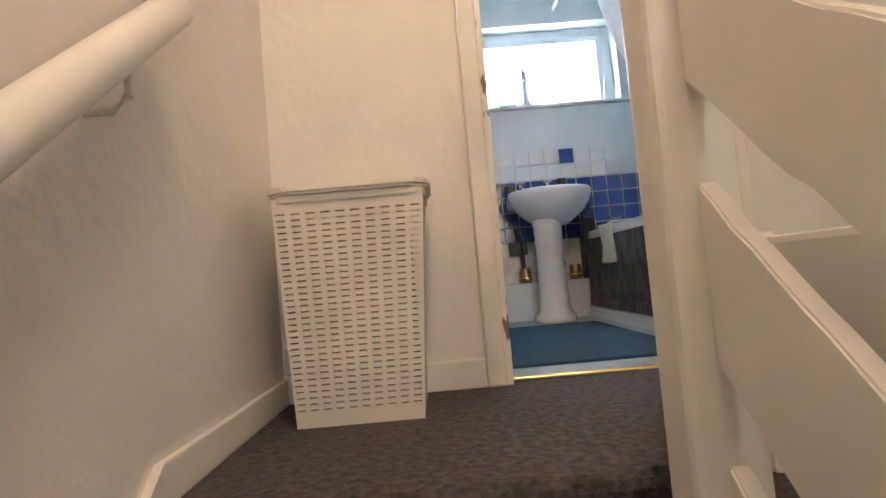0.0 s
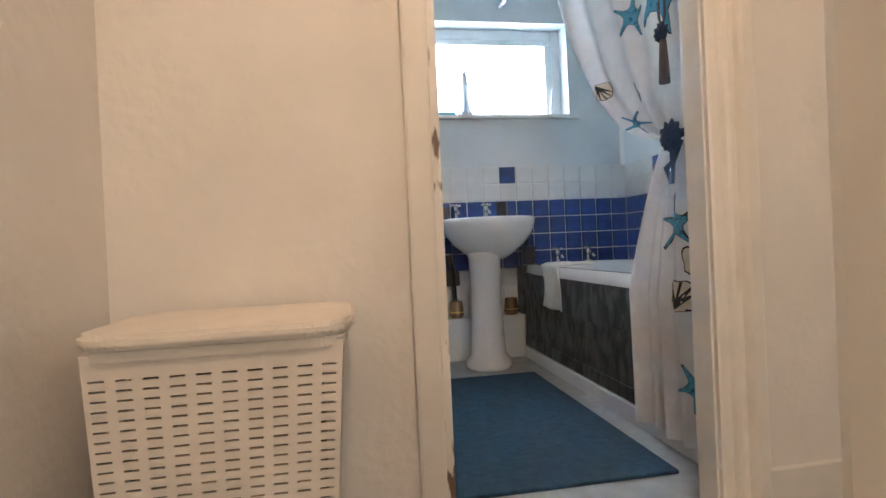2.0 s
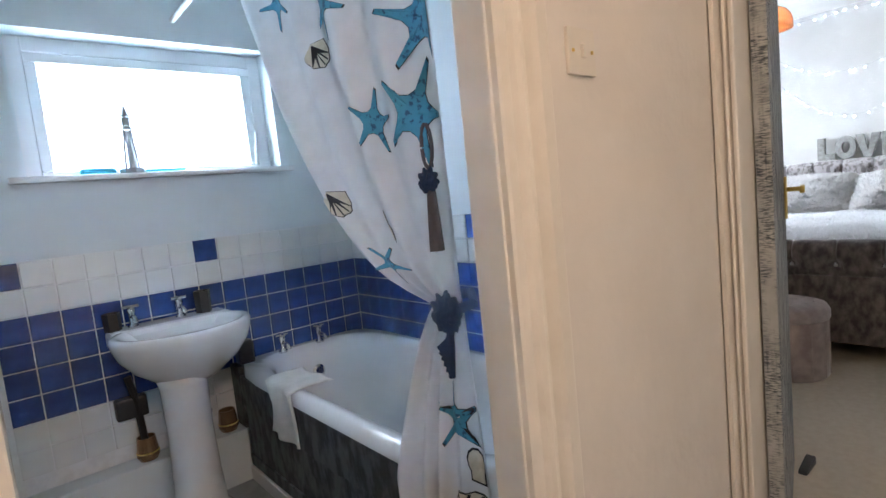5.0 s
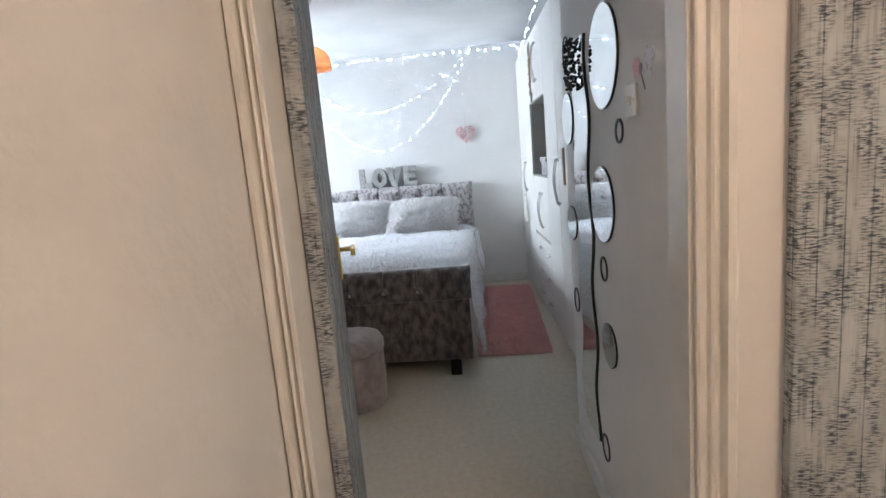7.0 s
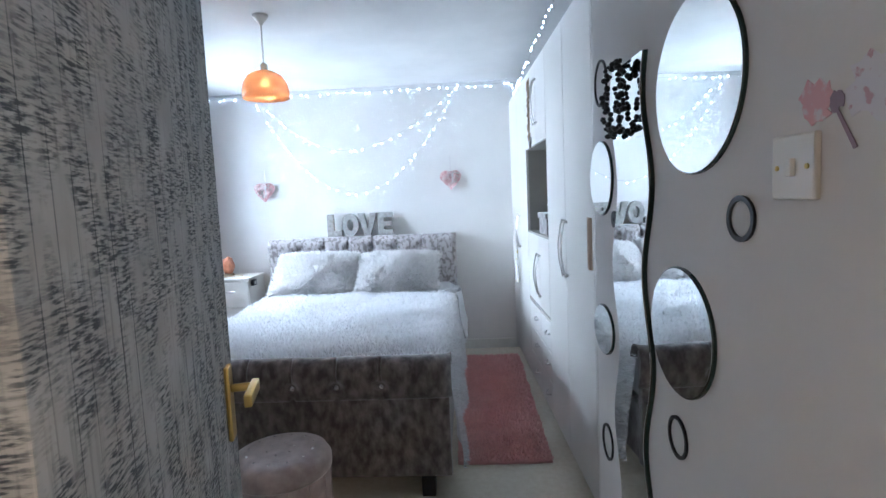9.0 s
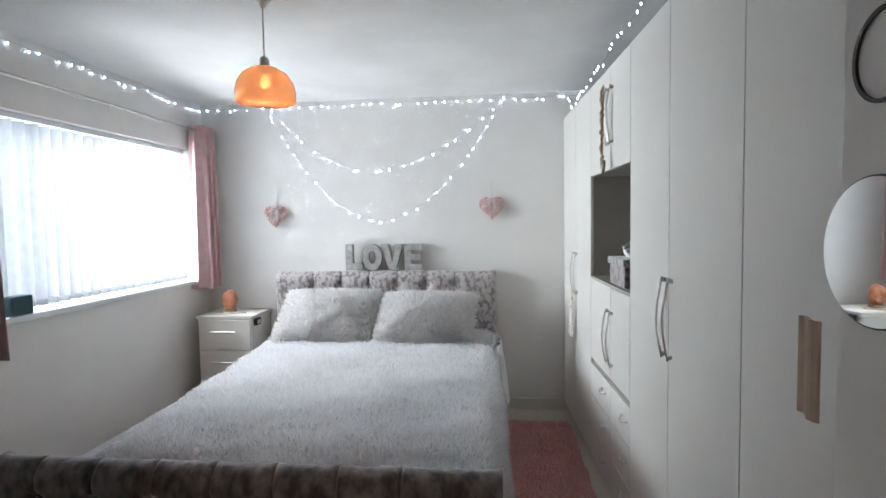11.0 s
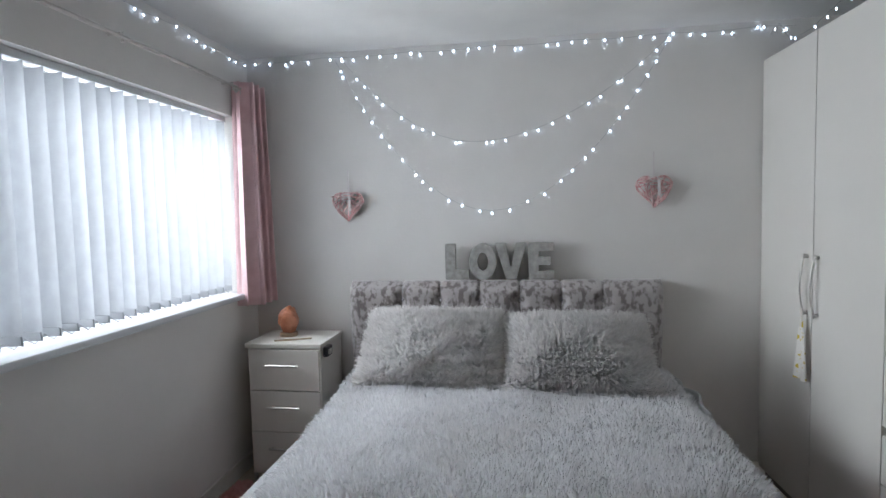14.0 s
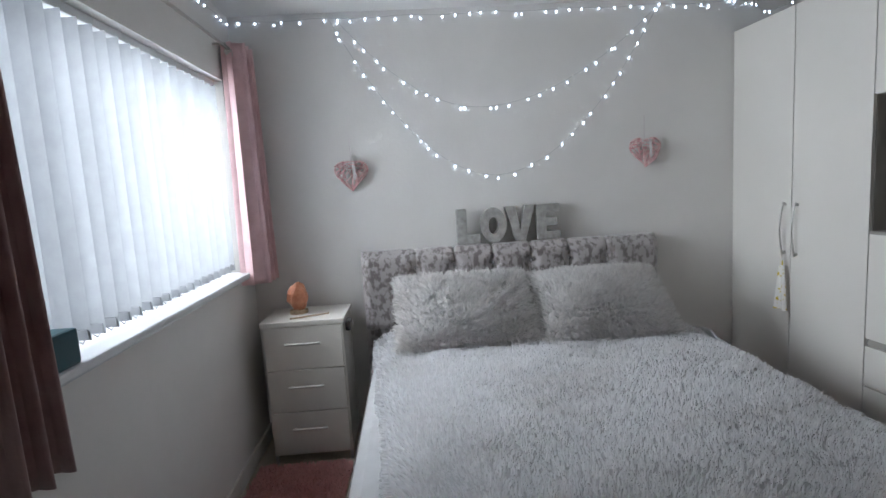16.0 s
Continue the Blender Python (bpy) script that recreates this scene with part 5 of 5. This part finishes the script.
def door(x0, x1, z0, z1, hx=None, hz=None):
    d = part("door", box(x0 + 0.0025, WF - 0.018, z0 + 0.002, x1 - 0.0025, WF, z1 - 0.002, 0.002), WARDROBE, wr)
    if hx:
        part("handle", bow(hx, *hz), STEEL, d, "bowed steel handle", True)
    return d


door(7.085, 7.596, 0.07, WTOP, 7.13, (1.06, 1.36))
door(6.60, 7.085, 0.07, WTOP, 7.04, (1.06, 1.36))
door(6.11, 6.60, 1.865, WTOP, 6.15, (2.0, 2.31))
door(5.75, 6.11, 1.865, WTOP, 6.07, (2.0, 2.31))
door(6.11, 6.60, 0.715, 1.225, 6.16, (0.80, 1.10))
door(5.75, 6.11, 0.715, 1.225, 6.07, (0.79, 1.10))
door(5.25, 5.75, 0.07, WTOP, 5.283, (1.06, 1.375))
door(4.70, 5.25, 0.07, WTOP, 5.217, (1.06, 1.375))
door(4.087, 4.70, 0.07, WTOP)
for a, b in ((5.75, 6.11), (6.11, 6.60)):
    for k in range(3):
        z0 = 0.07 + 0.204 * k
        d = part("drawer_front", box(a + 0.002, WF - 0.018, z0 + 0.003, b - 0.002, WF, z0 + 0.201, 0.003), WARDROBE, wr)
        xm = (a + b) / 2 - 0.1
        part("pull", bar([(xm - 0.05 + 0.1 * q / 8, WF + 0.002 + 0.024 * math.sin(math.pi * q / 8), z0 + 0.125 - 0.012 * math.sin(math.pi * q / 8)) for q in range(9)], 0.006, 8), STEEL, d, "small bowed steel pull", True)
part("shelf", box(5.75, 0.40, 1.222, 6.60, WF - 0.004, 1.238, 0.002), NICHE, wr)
tb = thing("tissue_box", (6.09, 0.76, 1.24), "grey crushed velvet tissue box with a lid", "tissue box")
part("body", box(5.945, 0.685, 1.238, 6.235, 0.83, 1.35, 0.006), VELVET, tb)
part("lid", box(5.935, 0.675, 1.35, 6.245, 0.84, 1.388, 0.005), VELVET, tb)
solo("paper_tissue", grid(18, 12, lambda u, v: Vector((6.04 + 0.12 * u + 0.02 * math.sin(v * 5), 0.755 + 0.05 * math.sin(u * 7) * v, 1.387 + 0.075 * v * (1 - 0.35 * math.sin(u * 9)))), (0, 0.002, 0)), TISSUE, "white tissue sticking out of the box", "tissue", smooth=True)
solo("black_speaker", box(5.90, 0.60, 1.238, 5.98, 0.65, 1.47, 0.008), BLACK, "black upright gadget behind the tissue box", "gadget")
solo("black_dish", lathe([(0.05, 0), (0.09, 0.02), (0.095, 0.035), (0.085, 0.035), (0.04, 0.01)], (6.42, 0.66, 1.238), 24), BLACK, "low black round dish on the niche shelf", "dish")
for z in (1.42, 1.54):
    solo("white_hook", box(5.752, 0.60, z, 5.66, 0.70, z + 0.012, 0.003), SWITCH, "small white shelf support in the niche", "hook")
solo("white_cabinet_light", box(6.13, 0.60, 1.81, 6.17, 0.63, 1.863, 0.004), SWITCH, "small white fitting under the niche top", "fitting")
dw = thing("driftwood_hanger", (6.15, 0.89, 2.3), "string of driftwood pieces with a hanging heart", "hanging decoration")
for k in range(11):
    z = 2.30 - 0.036 * k
    x = 6.095 + 0.012 * math.sin(k * 2.4)
    part("driftwood", bar([(x - 0.012 * math.cos(k * 1.7), 0.905, z), (x + 0.004, 0.912, z - 0.022), (x + 0.014 * math.cos(k * 1.7), 0.908, z - 0.05)], 0.0075 + 0.002 * math.sin(k * 3.3), 6), DRIFT, dw)
part("string", bar([(6.095, 0.90, 2.315), (6.097, 0.905, 1.9)], 0.003, 5), DRIFT, dw)
part("heart", prism([(6.097 + 0.0022 * 16 * math.sin(a) ** 3, 1.885 + 0.0027 * (13 * math.cos(a) - 5 * math.cos(2 * a) - 2 * math.cos(3 * a) - math.cos(4 * a))) for a in np.linspace(0, 6.1, 24)], "y", 0.895, 0.91, 0.003), CONCRETE, dw, "small grey heart")
tg = thing("fabric_tag", (7.11, 0.88, 0.80), "yellow and white patterned cloth tag hanging from a handle", "tag")
part("loop", bar([(7.13, 0.885, 1.09), (7.118, 0.885, 1.04), (7.112, 0.885, 0.985)], 0.006, 6), YELLOW, tg)
part("cloth", grid(10, 14, lambda u, v: Vector((7.112 + (u - 0.5) * (0.035 + 0.05 * v), 0.884 + 0.010 * math.sin(u * 8) * (0.4 + v), 1.0 - 0.26 * v)), (0, 0.006, 0)), TAGCLOTH, tg, "white cloth printed with yellow")
solo("beige_cloth_tag", grid(6, 10, lambda u, v: Vector((4.09 + 0.06 * u, 0.905 + 0.006 * math.sin(u * 6), 1.43 - 0.17 * v)), (0, 0.005, 0)), SUEDE, "beige cloth tag hanging on the wardrobe door", "tag")

# the whole run of cupboards stands a little out of square with the room
SKEW = Matrix.Translation((7.2, 0.858, 0)) @ Matrix.Rotation(radians(2.3), 4, "Z") @ Matrix.Translation((-7.2, -0.858, 0))
for ob in [o for o in bpy.data.objects if o.parent is None and o.name.split(".")[0] in ("wardrobe", "tissue_box", "paper_tissue", "black_speaker", "black_dish", "white_hook", "white_cabinet_light", "driftwood_hanger", "fabric_tag")]:
    ob.matrix_world = SKEW @ (Matrix.Translation(ob.location) if ob.type == "EMPTY" else Matrix.Identity(4))

# ---- mirrors and rings on the wall ----
MY = 0.868


def disc(name, x, z, rx, rz, label):
    t = thing(name, (x, MY, z), label, "mirror", "mirrors on the wall")
    o = [(x + rx * math.cos(a), z + rz * math.sin(a)) for a in np.linspace(0, 2 * math.pi, 57)[:-1]]
    i = [(x + (rx - 0.003) * math.cos(a), z + (rz - 0.003) * math.sin(a)) for a in np.linspace(0, 2 * math.pi, 57)[:-1]]
    part("edge", prism(o, "y", MY, MY + 0.006), MIRROREDGE, t, "dark bevelled edge")
    part("glass", prism(i, "y", MY + 0.006, MY + 0.0085), MIRROR, t)


disc("round_mirror", 3.390, 1.698, 0.167, 0.163, "large round mirror on the white wall")
disc("round_mirror", 3.453, 1.220, 0.140, 0.133, "round mirror beside the wavy mirror")
disc("round_mirror", 3.978, 1.551, 0.106, 0.110, "small round mirror near the wardrobe")
disc("round_mirror", 3.974, 1.096, 0.093, 0.076, "small oval mirror near the wardrobe")
disc("round_mirror", 3.421, 0.720, 0.088, 0.079, "small round mirror low on the wall")
wm = thing("wavy_mirror", (3.79, MY, 0.2), "tall wavy mirror fixed to the wall", "mirror", "mirrors on the wall")


def wave(off, gap):
    zs = [0.257 + 1.568 * k / 60 for k in range(61)]
    return [(off + gap + 0.025 * math.cos((z - 1.309) * 2 * math.pi / 0.43), z) for z in zs]


part("edge", prism(wave(3.611, 0) + wave(3.835, 0)[::-1], "y", MY, MY + 0.010), MIRROREDGE, wm, "dark bevelled edge")
part("glass", prism(wave(3.611, 0.004) + wave(3.835, -0.004)[::-1], "y", MY + 0.010, MY + 0.0125), MIRROR, wm)


def ring(x, z, rx, rz, w):
    b = bmesh.new()
    n = 36
    rs = [[b.verts.new((x + (rx - g) * math.cos(2 * math.pi * k / n), yy, z + (rz - g) * math.sin(2 * math.pi * k / n))) for k in range(n)] for yy, g in ((MY, 0), (MY, w), (MY + 0.005, w), (MY + 0.005, 0))]
    for q in range(4):
        for k in range(n):
            b.faces.new((rs[q][k], rs[q][(k + 1) % n], rs[(q + 1) % 4][(k + 1) % n], rs[(q + 1) % 4][k]))
    solo("wall_ring", b, BLACK, "flat black ring stuck on the wall", "wall decoration", "rings on the wall")


for x, z, rx, rz, w in ((3.974, 1.826, 0.059, 0.067, 0.006), (3.959, 0.745, 0.051, 0.056, 0.007), (3.469, 0.989, 0.044, 0.045, 0.007), (3.238, 1.458, 0.039, 0.037, 0.008), (3.530, 0.265, 0.052, 0.054, 0.008), (3.867, 1.434, 0.022, 0.023, 0.018)):
    ring(x, z, rx, rz, w)
wreath = thing("bead_wreath", (3.85, 0.9, 1.76), "black bead garland looped over the wavy mirror", "garland")
rng = random.Random(77)
bead = None
for loop, (cx, rx, rz) in enumerate(((3.774, 0.082, 0.090), (3.737, 0.058, 0.080))):
    for k in range(46):
        a = k / 46 * 6.283
        if bead is None:
            b = lathe([(0.002, -0.009), (0.008, -0.004), (0.008, 0.004), (0.002, 0.009)], (0, 0, 0), 7)
            bead = mesh_of("bead", b, BLACK, True)
        ob = new("bead", bead)
        ob.location = (cx + rx * math.cos(a) * (1 + 0.1 * math.sin(3 * a)) + rng.uniform(-0.008, 0.008), MY + 0.022 + 0.012 * loop + rng.uniform(0, 0.014), 1.742 + rz * math.sin(a) + rng.uniform(-0.006, 0.006))
        ob.rotation_euler = (rng.uniform(0, 3), rng.uniform(0, 3), 0)
        ob.parent = wreath
        ob.matrix_parent_inverse = Matrix.Translation((-3.85, -0.9, -1.76))
        ob.scale = [rng.uniform(0.6, 1.0)] * 3


def sticker(name, outline, mat, parent):
    part(name, prism(outline, "y", MY, MY + 0.0012), mat, parent)


sk = thing("wall_sticker", (3.03, MY, 1.6), "pink and pale flowery wall sticker above the switch", "sticker")
rng = random.Random(9)


def blob(x, z, r, seed):
    q = random.Random(seed)
    return [(x + r * (1 + q.uniform(-0.3, 0.3)) * math.cos(a), z + r * (1 + q.uniform(-0.3, 0.3)) * math.sin(a)) for a in np.linspace(0, 6.0, 18)]


sticker("pink_wing", blob(3.075, 1.61, 0.030, 1), PINKSTICK, sk)
sticker("flower_spray", blob(2.985, 1.612, 0.038, 2), PALESTICK, sk)
part("figure", prism(blob(3.038, 1.605, 0.012, 3), "y", MY + 0.0014, MY + 0.0026), PLUM, sk)
part("tail", prism([(3.042, 1.598), (3.036, 1.597), (3.004, 1.548), (3.010, 1.546)], "y", MY + 0.0014, MY + 0.0026), PLUM, sk)

# the wall of the mirrors is out of square with the room by the same small angle
TILT = Matrix.Translation((3.3, 0.868, 0)) @ Matrix.Rotation(radians(2.5), 4, "Z") @ Matrix.Translation((-3.3, -0.868, 0))
for ob in [o for o in bpy.data.objects if o.parent is None and (o.name.split(".")[0] in ("round_mirror", "wavy_mirror", "wall_ring", "bead_wreath", "wall_sticker", "wall_mirror", "baseboard_mirror") or (o.name.startswith("light_switch") and o.location.y < 1))]:
    ob.matrix_world = TILT @ (Matrix.Translation(ob.location) if ob.type == "EMPTY" else Matrix.Identity(4))

# ---- wall tiles ----
T = 0.105
tile_meshes = {}


def tile(parent, mat, p, along):
    key = (mat.name, along)
    if key not in tile_meshes:
        b = box(-T / 2 + 0.0026, 0, -T / 2 + 0.0026, T / 2 - 0.0026, 0.007, T / 2 - 0.0026)
        top = [e for e in b.edges if all(v.co.y < 0.001 for v in e.verts)]
        bmesh.ops.bevel(b, geom=top, offset=0.002, segments=1, affect="EDGES")
        if along == "y":
            bmesh.ops.transform(b, matrix=Matrix.Rotation(radians(-90), 4, "Z"), verts=b.verts)
        tile_meshes[key] = mesh_of("tile", b, mat)
    ob = new("tile", tile_meshes[key])
    ob.location = p
    ob.parent = parent


setting("trim_grout", add_box(box(1.02, 3.7475, 0.25, 2.69, 3.7505, 1.155), 2.6875, 1.86, 0.53, 2.6905, 3.7475, 1.155), GROUT, "pale grout bed behind the wall tiles", "grout")
for c in range(-8, 8):
    x = 1.897 + c * T
    if x - T / 2 < 1.02 or x + T / 2 > 2.7:
        continue
    for r in range(8):
        z = 1.155 - T * (r + 0.5)
        blue = 2 <= r <= 5 or (r == 0 and c in (0, -7))
        tile(wall_bath, BLUETILE if blue else WHITETILE, (x, 3.7405, z), "x")
for c in range(0, 17):
    y = 3.74 - T * (c + 0.5)
    for r in range(6):
        z = 1.155 - T * (r + 0.5)
        blue = 2 <= r <= 5 or (r == 0 and c % 6 == 3)
        tile(wall_bath_r, BLUETILE if blue else WHITETILE, (2.6805, y, z), "y")
